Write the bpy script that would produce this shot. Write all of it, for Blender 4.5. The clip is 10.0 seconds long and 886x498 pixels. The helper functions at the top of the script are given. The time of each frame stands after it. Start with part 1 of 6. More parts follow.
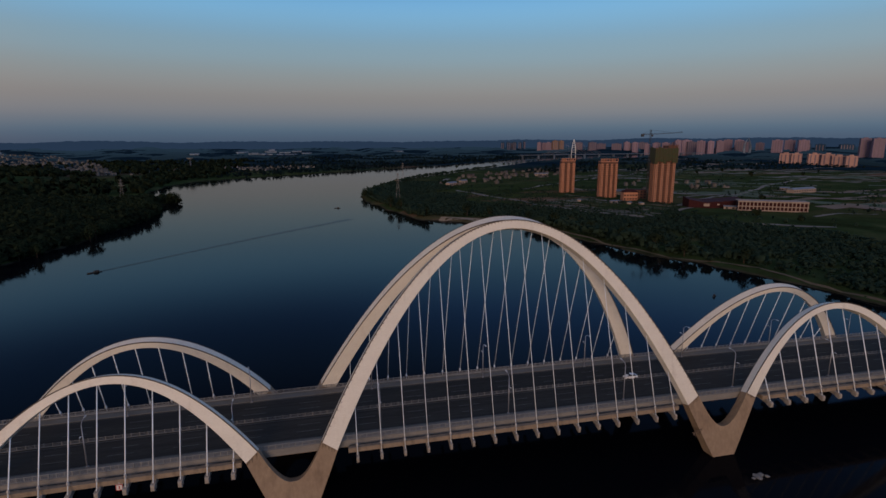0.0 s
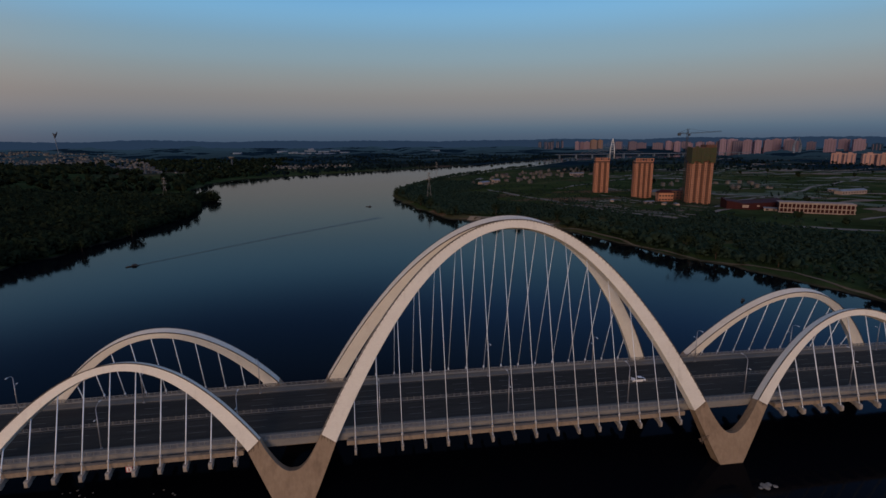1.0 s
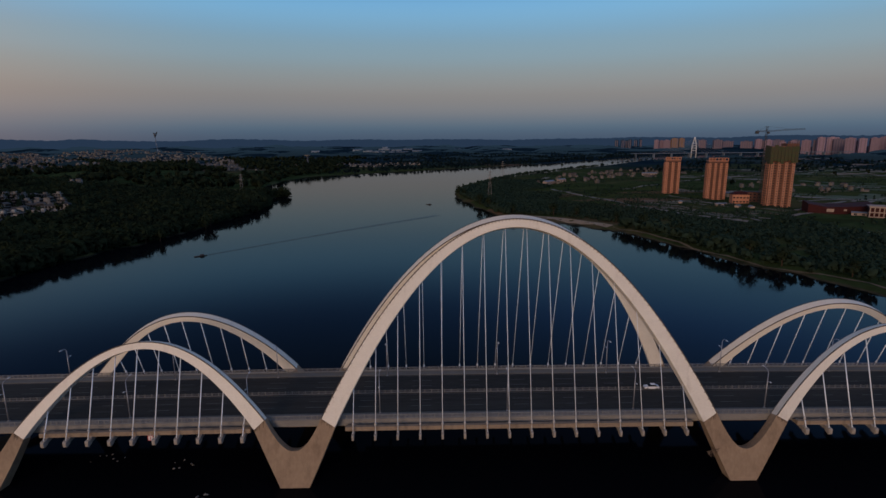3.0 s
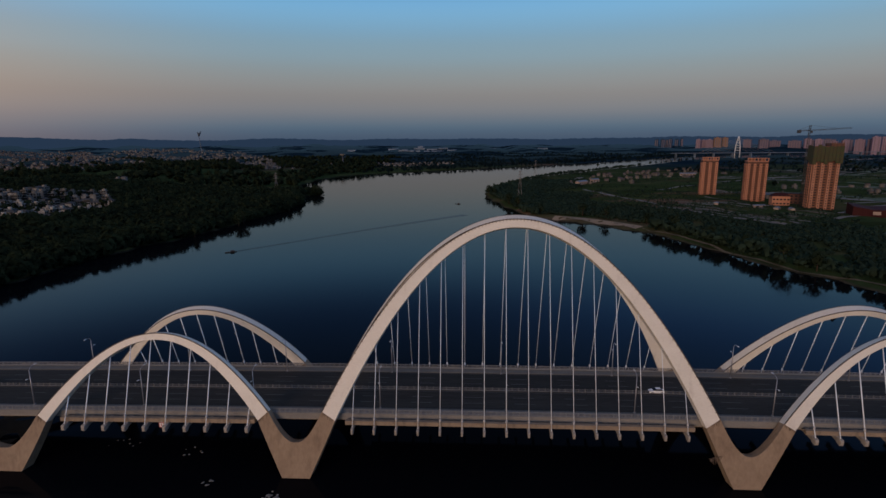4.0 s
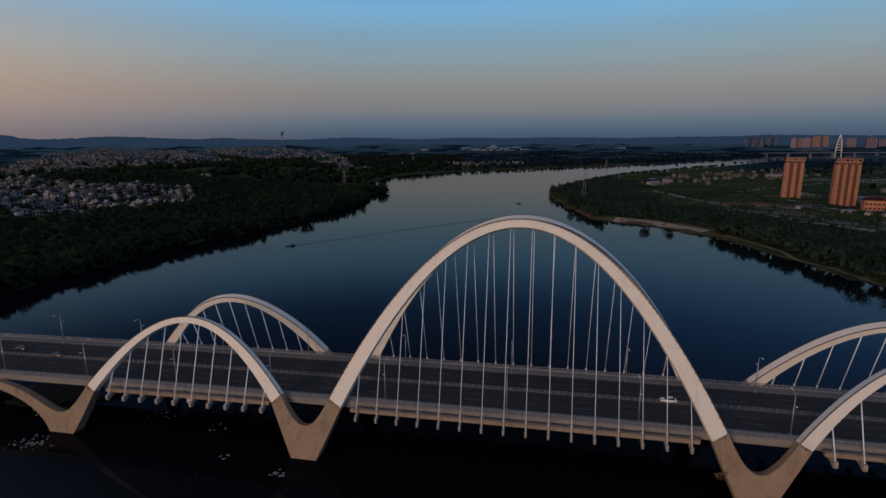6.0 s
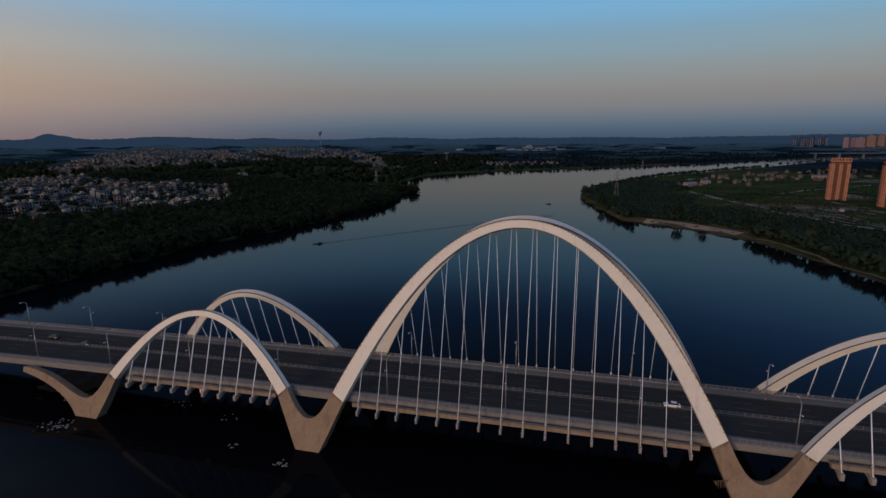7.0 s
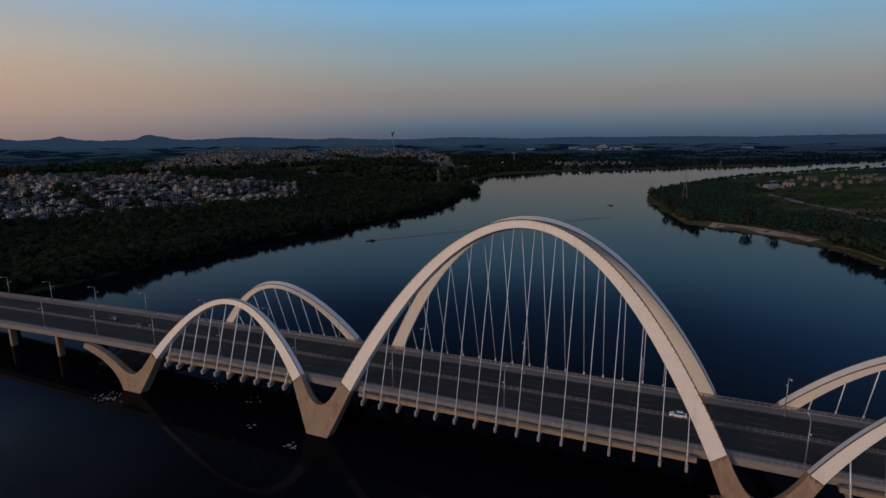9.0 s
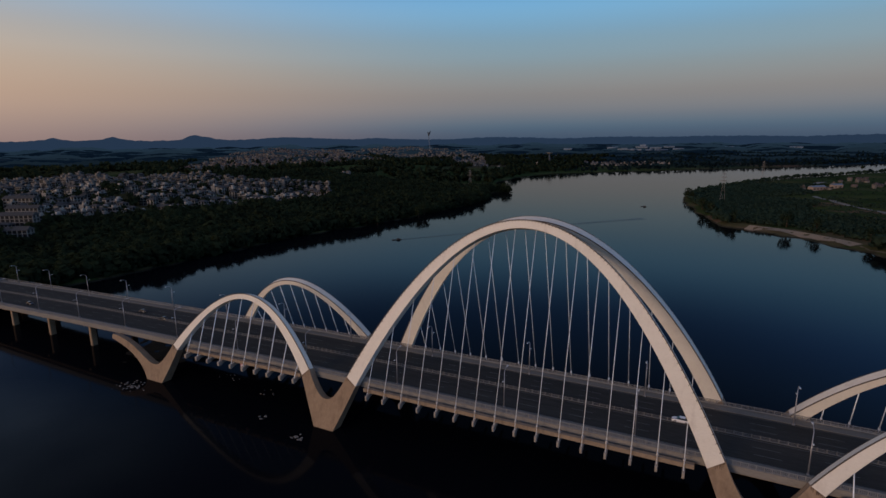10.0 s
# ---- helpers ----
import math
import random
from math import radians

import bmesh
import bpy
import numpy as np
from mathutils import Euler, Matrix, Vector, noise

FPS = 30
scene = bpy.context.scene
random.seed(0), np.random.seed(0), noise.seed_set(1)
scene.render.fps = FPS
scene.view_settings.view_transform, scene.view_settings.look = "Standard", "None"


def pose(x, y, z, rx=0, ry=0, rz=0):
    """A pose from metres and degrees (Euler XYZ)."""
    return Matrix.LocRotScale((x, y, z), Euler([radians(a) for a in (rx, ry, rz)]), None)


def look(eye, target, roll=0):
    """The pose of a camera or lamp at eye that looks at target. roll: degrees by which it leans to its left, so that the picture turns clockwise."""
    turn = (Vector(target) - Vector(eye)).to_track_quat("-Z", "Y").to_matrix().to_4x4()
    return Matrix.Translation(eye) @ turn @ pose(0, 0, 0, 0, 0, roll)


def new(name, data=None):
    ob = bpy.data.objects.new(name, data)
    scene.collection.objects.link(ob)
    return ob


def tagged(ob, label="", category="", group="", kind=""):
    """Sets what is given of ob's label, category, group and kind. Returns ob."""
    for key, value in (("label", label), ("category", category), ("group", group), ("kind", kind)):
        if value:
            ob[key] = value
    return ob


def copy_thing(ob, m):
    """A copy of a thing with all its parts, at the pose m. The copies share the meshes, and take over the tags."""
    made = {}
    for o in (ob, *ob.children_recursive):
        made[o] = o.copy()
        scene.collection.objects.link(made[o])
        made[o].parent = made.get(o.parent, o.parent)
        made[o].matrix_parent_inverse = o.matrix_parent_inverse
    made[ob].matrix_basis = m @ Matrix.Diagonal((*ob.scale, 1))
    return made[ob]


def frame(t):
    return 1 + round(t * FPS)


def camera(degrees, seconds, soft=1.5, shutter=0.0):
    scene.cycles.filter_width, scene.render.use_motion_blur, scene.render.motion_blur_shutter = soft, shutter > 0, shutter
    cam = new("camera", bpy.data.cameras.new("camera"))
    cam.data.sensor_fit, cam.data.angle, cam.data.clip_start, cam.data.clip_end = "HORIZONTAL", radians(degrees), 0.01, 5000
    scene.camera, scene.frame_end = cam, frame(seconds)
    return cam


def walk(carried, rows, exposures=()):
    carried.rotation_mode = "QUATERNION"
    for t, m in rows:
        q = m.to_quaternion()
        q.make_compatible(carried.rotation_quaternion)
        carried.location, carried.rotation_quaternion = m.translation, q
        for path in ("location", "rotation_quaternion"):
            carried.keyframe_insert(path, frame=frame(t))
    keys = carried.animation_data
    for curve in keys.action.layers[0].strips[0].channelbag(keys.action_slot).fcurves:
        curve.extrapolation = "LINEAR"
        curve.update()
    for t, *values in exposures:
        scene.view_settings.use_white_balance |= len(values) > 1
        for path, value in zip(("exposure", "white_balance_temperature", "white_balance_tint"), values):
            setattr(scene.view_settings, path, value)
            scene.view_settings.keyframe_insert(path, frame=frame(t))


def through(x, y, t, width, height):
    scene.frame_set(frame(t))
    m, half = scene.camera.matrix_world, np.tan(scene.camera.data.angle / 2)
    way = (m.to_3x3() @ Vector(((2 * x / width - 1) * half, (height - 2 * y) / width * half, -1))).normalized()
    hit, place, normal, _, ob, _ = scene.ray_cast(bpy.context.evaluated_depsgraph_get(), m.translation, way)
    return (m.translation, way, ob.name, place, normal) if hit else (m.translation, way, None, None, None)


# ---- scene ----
# the drone's path: seconds, metres, then yaw, pitch and roll in degrees
cam = camera(79.55, 10.0)
ROWS = [
    (0.0, -50.95, -137.07, 90.11, -12.97, -11.39, -0.22),
    (0.5, -46.48, -138.72, 90.13, -11.00, -11.42, -0.23),
    (1.0, -41.88, -140.29, 90.15, -8.98, -11.45, -0.24),
    (1.5, -37.16, -141.74, 90.17, -6.98, -11.48, -0.26),
    (2.0, -32.41, -143.02, 90.20, -4.94, -11.51, -0.26),
    (2.5, -27.78, -144.15, 90.25, -3.03, -11.54, -0.29),
    (4.0, -13.50, -146.45, 90.57, 2.73, -11.62, -0.29),
    (4.5, -8.72, -146.97, 90.65, 4.68, -11.65, -0.31),
    (5.0, -3.92, -147.29, 90.71, 6.73, -11.66, -0.31),
    (5.5, 0.90, -147.47, 90.75, 8.74, -11.68, -0.32),
    (7.0, 15.54, -146.95, 90.93, 14.55, -11.68, -0.38),
    (7.5, 20.41, -146.46, 90.97, 16.53, -11.69, -0.42),
    (8.0, 25.26, -145.80, 91.03, 18.48, -11.68, -0.45),
    (8.5, 30.11, -144.96, 91.06, 20.36, -11.67, -0.48),
    (9.0, 34.95, -143.96, 91.08, 22.29, -11.66, -0.52),
    (9.5, 39.77, -142.81, 91.11, 24.21, -11.65, -0.55),
    (10.0, 44.51, -141.58, 91.16, 26.23, -11.63, -0.59),
]
walk(cam, [(t, pose(x, y, z, 90 + pitch, -roll, yaw)) for t, x, y, z, yaw, pitch, roll in ROWS])

# ---- world, sun, exposure ----
SUN_DIR = Vector((-0.40, -0.91, 0.16)).normalized()   # towards the low evening sun
world = bpy.data.worlds.new("evening_sky")
scene.world = world
world.use_nodes = True
wn, wl = world.node_tree.nodes, world.node_tree.links
wn.clear()
w_out = wn.new("ShaderNodeOutputWorld")
w_bg = wn.new("ShaderNodeBackground")
w_co = wn.new("ShaderNodeTexCoord")
w_sep = wn.new("ShaderNodeSeparateXYZ")
wl.new(w_co.outputs["Generated"], w_sep.inputs[0])
w_sky = wn.new("ShaderNodeTexSky")
w_sky.sky_type = "NISHITA"
w_sky.sun_disc = False
w_sky.sun_elevation = math.asin(SUN_DIR.z)
w_sky.sun_rotation = math.atan2(SUN_DIR.x, SUN_DIR.y)
w_sky.dust_density = 2.0
w_ramp = wn.new("ShaderNodeValToRGB")
w_ramp.color_ramp.interpolation = "CARDINAL"
SKY = [(0.0, (0.035, 0.05, 0.08)), (0.495, (0.045, 0.072, 0.12)), (0.5035, (0.058, 0.092, 0.148)), (0.512, (0.080, 0.126, 0.186)), (0.524, (0.157, 0.170, 0.204)),
       (0.543, (0.220, 0.213, 0.220)), (0.566, (0.216, 0.282, 0.326)), (0.588, (0.185, 0.325, 0.445)), (0.616, (0.15, 0.37, 0.62)), (0.65, (0.058, 0.176, 0.44)),
       (0.70, (0.05, 0.130, 0.315)), (0.745, (0.032, 0.066, 0.155)), (0.83, (0.085, 0.115, 0.20)), (1.0, (0.18, 0.19, 0.265))]
w_ramp.color_ramp.elements[0].position, w_ramp.color_ramp.elements[0].color = SKY[0][0], (*SKY[0][1], 1)
w_ramp.color_ramp.elements[1].position, w_ramp.color_ramp.elements[1].color = SKY[-1][0], (*SKY[-1][1], 1)
for p, c in SKY[1:-1]:
    w_ramp.color_ramp.elements.new(p).color = (*c, 1)
w_half = wn.new("ShaderNodeMath")
w_half.operation = "MULTIPLY_ADD"
w_half.inputs[1].default_value = w_half.inputs[2].default_value = 0.5
wl.new(w_sep.outputs["Z"], w_half.inputs[0])
wl.new(w_half.outputs[0], w_ramp.inputs[0])
# warmth of the sunset side
w_dot = wn.new("ShaderNodeVectorMath")
w_dot.operation = "DOT_PRODUCT"
w_dot.inputs[1].default_value = (-0.82, -0.57, 0.0)
wl.new(w_co.outputs["Generated"], w_dot.inputs[0])
w_map = wn.new("ShaderNodeMapRange")
w_map.interpolation_type = "SMOOTHSTEP"
w_map.inputs["From Min"].default_value, w_map.inputs["From Max"].default_value = -0.32, 0.94
wl.new(w_dot.outputs["Value"], w_map.inputs["Value"])
w_low = wn.new("ShaderNodeMapRange")
w_low.interpolation_type = "SMOOTHSTEP"
w_low.inputs["From Min"].default_value, w_low.inputs["From Max"].default_value = 0.36, 0.0
wl.new(w_sep.outputs["Z"], w_low.inputs["Value"])
w_fac = wn.new("ShaderNodeMath")
w_fac.operation = "MULTIPLY"
wl.new(w_map.outputs[0], w_fac.inputs[0])
wl.new(w_low.outputs[0], w_fac.inputs[1])
w_warm = wn.new("ShaderNodeMix")
w_warm.data_type = "RGBA"
w_tan = wn.new("ShaderNodeValToRGB")
w_tan.color_ramp.elements[0].position, w_tan.color_ramp.elements[0].color = 0.0, (0.36, 0.235, 0.205, 1)
w_tan.color_ramp.elements[1].position, w_tan.color_ramp.elements[1].color = 0.14, (0.74, 0.49, 0.305, 1)
w_tan.color_ramp.elements.new(0.06).color = (0.56, 0.36, 0.255, 1)
wl.new(w_sep.outputs["Z"], w_tan.inputs[0])
wl.new(w_tan.outputs["Color"], w_warm.inputs["B"])
wl.new(w_fac.outputs[0], w_warm.inputs["Factor"])
# the upper sky is deeper towards the north-west and brighter towards the north-east
w_scale = wn.new("ShaderNodeVectorMath")
w_scale.operation = "SCALE"


def sky_range(axis, lo, hi, to_lo, to_hi, kind):
    node = wn.new("ShaderNodeMapRange")
    node.interpolation_type = kind
    node.inputs["From Min"].default_value, node.inputs["From Max"].default_value = lo, hi
    node.inputs["To Min"].default_value, node.inputs["To Max"].default_value = to_lo, to_hi
    wl.new(w_sep.outputs[axis], node.inputs["Value"])
    return node.outputs[0]


def sky_math(operation, p, q):
    node = wn.new("ShaderNodeMath")
    node.operation = operation
    wl.new(p, node.inputs[0])
    wl.new(q, node.inputs[1])
    return node.outputs[0]


w_east = sky_math("ADD", sky_range("X", -0.05, 0.33, 0.0, 0.62, "SMOOTHSTEP"), sky_range("X", -0.4, 0.0, -0.24, 0.0, "LINEAR"))
w_all = sky_math("MULTIPLY", w_east, sky_range("Z", 0.23, 0.32, 0.0, 1.0, "SMOOTHSTEP"))
w_all = sky_math("ADD", w_all, sky_range("X", 0.0, 1.0, 1.0, 1.10, "LINEAR"))
wl.new(w_ramp.outputs["Color"], w_scale.inputs[0])
wl.new(w_all, w_scale.inputs["Scale"])
wl.new(w_scale.outputs[0], w_warm.inputs["A"])
w_mix = wn.new("ShaderNodeMix")
w_mix.data_type = "RGBA"
w_mix.blend_type = "ADD"
w_mix.inputs["Factor"].default_value = 0.0085
wl.new(w_warm.outputs["Result"], w_mix.inputs["A"])
wl.new(w_sky.outputs["Color"], w_mix.inputs["B"])
wl.new(w_mix.outputs["Result"], w_bg.inputs["Color"])
w_bg.inputs["Strength"].default_value = 1.0
wl.new(w_bg.outputs[0], w_out.inputs["Surface"])

sun = bpy.data.lights.new("sun", "SUN")
sun.energy, sun.angle, sun.color = 1.45, radians(24.0), (1.0, 0.70, 0.53)
sun_ob = new("sun", sun)
sun_ob.matrix_world = look(SUN_DIR * 100, (0, 0, 0))
scene.view_settings.exposure = 0.0


# ---- materials ----
def material(name, colour, colour2=None, rough=0.8, metal=0.0, scale=1.0, fine=8.0, bump=0.0, spread=0.5, island=0.0, stretch=(1, 1, 1), spec=0.5):
    """Two-scale mottled surface: colour to colour2 by a broad and a fine noise, with relief."""
    m = bpy.data.materials.new(name)
    m.use_nodes = True
    n, l = m.node_tree.nodes, m.node_tree.links
    b = n["Principled BSDF"]
    b.inputs["Roughness"].default_value, b.inputs["Metallic"].default_value = rough, metal
    b.inputs["Specular IOR Level"].default_value = spec
    co, mp = n.new("ShaderNodeTexCoord"), n.new("ShaderNodeMapping")
    mp.inputs["Scale"].default_value = stretch
    l.new(co.outputs["Object"], mp.inputs["Vector"])
    broad, tight = n.new("ShaderNodeTexNoise"), n.new("ShaderNodeTexNoise")
    broad.inputs["Scale"].default_value, broad.inputs["Detail"].default_value = scale, 5
    tight.inputs["Scale"].default_value, tight.inputs["Detail"].default_value = scale * fine, 4
    for t in (broad, tight):
        l.new(mp.outputs[0], t.inputs["Vector"])
    add = n.new("ShaderNodeMath")
    add.operation = "ADD"
    l.new(broad.outputs["Fac"], add.inputs[0])
    l.new(tight.outputs["Fac"], add.inputs[1])
    rng = n.new("ShaderNodeMapRange")
    rng.inputs["From Min"].default_value, rng.inputs["From Max"].default_value = 1 - spread * 0.5, 1 + spread * 0.5
    l.new(add.outputs[0], rng.inputs["Value"])
    mix = n.new("ShaderNodeMix")
    mix.data_type = "RGBA"
    mix.inputs["A"].default_value = (*colour, 1)
    mix.inputs["B"].default_value = (*(colour2 or [c * 0.7 for c in colour]), 1)
    l.new(rng.outputs[0], mix.inputs["Factor"])
    out = mix.outputs["Result"]
    if island:
        geo, ob = n.new("ShaderNodeNewGeometry"), n.new("ShaderNodeObjectInfo")
        s = n.new("ShaderNodeMath")
        s.operation = "ADD"
        l.new(geo.outputs["Random Per Island"], s.inputs[0])
        l.new(ob.outputs["Random"], s.inputs[1])
        hsv, r2 = n.new("ShaderNodeHueSaturation"), n.new("ShaderNodeMapRange")
        r2.inputs["From Max"].default_value = 2.0
        r2.inputs["To Min"].default_value, r2.inputs["To Max"].default_value = 1 - island, 1 + island
        l.new(s.outputs[0], r2.inputs["Value"])
        l.new(r2.outputs[0], hsv.inputs["Value"])
        l.new(out, hsv.inputs["Color"])
        out = hsv.outputs["Color"]
    l.new(out, b.inputs["Base Color"])
    if bump:
        bp = n.new("ShaderNodeBump")
        bp.inputs["Strength"].default_value, bp.inputs["Distance"].default_value = 0.6, bump
        l.new(add.outputs[0], bp.inputs["Height"])
        l.new(bp.outputs[0], b.inputs["Normal"])
    return m


PAINT = material("cream_paint", (0.79, 0.745, 0.655), (0.66, 0.61, 0.525), rough=0.55, scale=0.12, fine=12, spread=0.9, bump=0.02, stretch=(1, 1, 2.5))
CONCRETE = material("bare_concrete", (0.335, 0.245, 0.162), (0.20, 0.136, 0.088), rough=0.85, scale=0.16, fine=5, spread=0.95, bump=0.04, stretch=(1.3, 1.3, 0.8))


def add_streaks(m, dark, scale, stretch, lo, hi, most):
    """Rain streaks and stains over a surface: a third, darker tone where a long-drawn noise peaks."""
    n, l = m.node_tree.nodes, m.node_tree.links
    b = n["Principled BSDF"]
    was = b.inputs["Base Color"].links[0].from_socket
    co, mp, no, rg, mx = (n.new("ShaderNode" + k) for k in ("TexCoord", "Mapping", "TexNoise", "MapRange", "Mix"))
    mp.inputs["Scale"].default_value = stretch
    no.inputs["Scale"].default_value, no.inputs["Detail"].default_value, no.inputs["Roughness"].default_value = scale, 6, 0.65
    rg.inputs["From Min"].default_value, rg.inputs["From Max"].default_value, rg.inputs["To Max"].default_value = lo, hi, most
    mx.data_type = "RGBA"
    mx.inputs["B"].default_value = (*dark, 1)
    l.new(co.outputs["Object"], mp.inputs["Vector"])
    l.new(mp.outputs[0], no.inputs["Vector"])
    l.new(no.outputs["Fac"], rg.inputs["Value"])
    l.new(rg.outputs[0], mx.inputs["Factor"])
    l.new(was, mx.inputs["A"])
    l.new(mx.outputs["Result"], b.inputs["Base Color"])


add_streaks(CONCRETE, (0.10, 0.062, 0.04), 0.28, (1.3, 1.3, 0.4), 0.52, 0.74, 0.5)
add_streaks(PAINT, (0.40, 0.345, 0.29), 0.4, (1.0, 1.0, 0.25), 0.56, 0.74, 0.35)
BEAM = material("weathered_beam_concrete", (0.31, 0.235, 0.165), (0.20, 0.15, 0.105), rough=0.85, scale=0.3, fine=9, spread=0.7, bump=0.02, stretch=(0.4, 2, 2))
KERB = material("grey_edge_concrete", (0.24, 0.225, 0.205), (0.15, 0.142, 0.13), rough=0.85, scale=0.3, fine=9, spread=0.8, stretch=(0.4, 2, 2))
DRIP = material("dark_drip_stain", (0.07, 0.045, 0.03), (0.13, 0.09, 0.06), rough=0.9, scale=1.5, fine=5, spread=0.8)
BRACKET = material("bracket_concrete", (0.36, 0.315, 0.27), (0.25, 0.215, 0.18), rough=0.85, scale=0.7, fine=6, spread=0.8, bump=0.02)
add_streaks(BEAM, (0.10, 0.075, 0.055), 0.5, (1.0, 1.0, 0.3), 0.5, 0.7, 0.7)
ASPHALT = material("asphalt", (0.049, 0.047, 0.042), (0.0225, 0.0215, 0.0195), rough=0.92, spec=0.2, scale=0.05, fine=25, spread=0.6, bump=0.01, stretch=(0.25, 2.0, 1))
add_streaks(ASPHALT, (0.026, 0.024, 0.023), 0.35, (0.02, 1.4, 1.0), 0.45, 0.62, 0.75)
WALKWAY = material("walkway_paving", (0.175, 0.162, 0.14), (0.12, 0.11, 0.097), rough=0.85, scale=0.3, fine=10, spread=0.7, bump=0.01)
RAIL = material("painted_fence", (0.235, 0.23, 0.225), (0.17, 0.167, 0.163), rough=0.6, scale=0.6, fine=6)
MEDIAN = material("median_rail_paint", (0.17, 0.165, 0.16), (0.10, 0.098, 0.095), rough=0.6, scale=0.6, fine=6)
HANGER = material("hanger_sheath", (0.88, 0.93, 0.98), (0.80, 0.85, 0.90), rough=0.3, scale=0.4, fine=5)
DULLSOCKET = material("dull_socket_steel", (0.55, 0.53, 0.51), (0.45, 0.43, 0.41), rough=0.5, scale=2, fine=4)
SOCKET = material("white_socket_steel", (0.92, 0.92, 0.93), (0.82, 0.82, 0.84), rough=0.25, metal=0.0, scale=2, fine=4)
GROOVE = material("dark_rib_edge", (0.10, 0.075, 0.06), (0.06, 0.05, 0.04), rough=0.8, scale=0.5, fine=8)
STEEL = material("galvanised_steel", (0.40, 0.40, 0.42), (0.3, 0.3, 0.32), rough=0.45, metal=0.6, scale=2, fine=5)
WHITEMARK = material("road_marking", (0.16, 0.155, 0.15), (0.08, 0.078, 0.075), rough=0.8, scale=0.5, fine=10, spread=1.0)


def leaf_material(name, colour, colour2, scale, island):
    """Thin leaves: half of the light is scattered back, half passes through; broad patches of tone."""
    m = material(name, colour, colour2, rough=0.95, scale=scale, fine=8, spread=0.55, island=island)
    n, l = m.node_tree.nodes, m.node_tree.links
    was = n["Principled BSDF"].inputs["Base Color"].links[0].from_socket
    n.remove(n["Principled BSDF"])
    front, through, mix = n.new("ShaderNodeBsdfDiffuse"), n.new("ShaderNodeBsdfTranslucent"), n.new("ShaderNodeMixShader")
    l.new(was, front.inputs["Color"])
    l.new(was, through.inputs["Color"])
    l.new(front.outputs[0], mix.inputs[1])
    l.new(through.outputs[0], mix.inputs[2])
    l.new(mix.outputs[0], n["Material Output"].inputs["Surface"])
    return m


FOLIAGE = leaf_material("foliage", (0.057, 0.075, 0.036), (0.025, 0.034, 0.021), 0.016, 0.07)
# far leaves tinted blue-green: distance haze put into their colour
HAZEFOLIAGE = leaf_material("hazed_distant_foliage", (0.026, 0.046, 0.042), (0.016, 0.030, 0.033), 0.006, 0.06)
EASTFOLIAGE = leaf_material("bank_foliage", (0.072, 0.112, 0.070), (0.052, 0.080, 0.052), 0.014, 0.03)
BARK = material("bark", (0.07, 0.05, 0.035), rough=0.9, scale=1, fine=6, spec=0.2)
ROCK = material("pale_rock", (0.24, 0.225, 0.205), (0.09, 0.085, 0.078), rough=0.9, scale=0.8, fine=5, bump=0.05, island=0.3)
SILT = material("wet_silt", (0.022, 0.019, 0.015), (0.012, 0.011, 0.009), spec=0.15, rough=0.9, scale=0.15, fine=8, bump=0.03)

# ---- river water ----
WATER = bpy.data.materials.new("river_water")
WATER.use_nodes = True
_n, _l = WATER.node_tree.nodes, WATER.node_tree.links
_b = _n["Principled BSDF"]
_b.inputs["Base Color"].default_value = (0.0026, 0.0032, 0.0075, 1)
_b.inputs["Roughness"].default_value = 0.07
_b.inputs["IOR"].default_value = 1.097
_co, _mp, _no, _nb, _ad, _bp = (_n.new("ShaderNode" + k) for k in ("TexCoord", "Mapping", "TexNoise", "TexNoise", "Math", "Bump"))
_mp.inputs["Scale"].default_value = (1.0, 0.55, 1.0)
_l.new(_co.outputs["Object"], _mp.inputs["Vector"])
_no.inputs["Scale"].default_value, _no.inputs["Detail"].default_value = 0.9, 3
_nb.inputs["Scale"].default_value, _nb.inputs["Detail"].default_value = 0.012, 3
_l.new(_mp.outputs[0], _no.inputs["Vector"])
_l.new(_mp.outputs[0], _nb.inputs["Vector"])
_ad.operation = "MULTIPLY"
_l.new(_no.outputs["Fac"], _ad.inputs[0])
_l.new(_nb.outputs["Fac"], _ad.inputs[1])
_bp.inputs["Strength"].default_value, _bp.inputs["Distance"].default_value = 0.16, 0.12
_l.new(_ad.outputs[0], _bp.inputs["Height"])
_l.new(_bp.outputs[0], _b.inputs["Normal"])
# paler grey-green water off the western piers, in soft patches
_ge, _sx, _mx, _mw, _ms, _mm, _nz = (_n.new("ShaderNode" + k) for k in ("NewGeometry", "SeparateXYZ", "Mix", "MapRange", "MapRange", "Math", "TexNoise"))
_l.new(_ge.outputs["Position"], _sx.inputs[0])
_nz.inputs["Scale"].default_value, _nz.inputs["Detail"].default_value = 0.02, 5
_l.new(_co.outputs["Object"], _nz.inputs["Vector"])
for _m, _axis, _lo, _hi in ((_mw, "X", -62.0, -170.0), (_ms, "Y", -22.0, -62.0)):
    _m.interpolation_type = "SMOOTHSTEP"
    _m.inputs["From Min"].default_value, _m.inputs["From Max"].default_value = _lo, _hi
    _l.new(_sx.outputs[_axis], _m.inputs["Value"])
_mm.operation = "MULTIPLY"
_l.new(_mw.outputs[0], _mm.inputs[0])
_l.new(_ms.outputs[0], _mm.inputs[1])
_m2 = _n.new("ShaderNodeMath")
_m2.operation = "MULTIPLY"
_l.new(_mm.outputs[0], _m2.inputs[0])
_l.new(_nz.outputs["Fac"], _m2.inputs[1])
_mx.data_type = "RGBA"
_mx.inputs["A"].default_value, _mx.inputs["B"].default_value = (0.0028, 0.0034, 0.0052, 1), (0.066, 0.078, 0.072, 1)
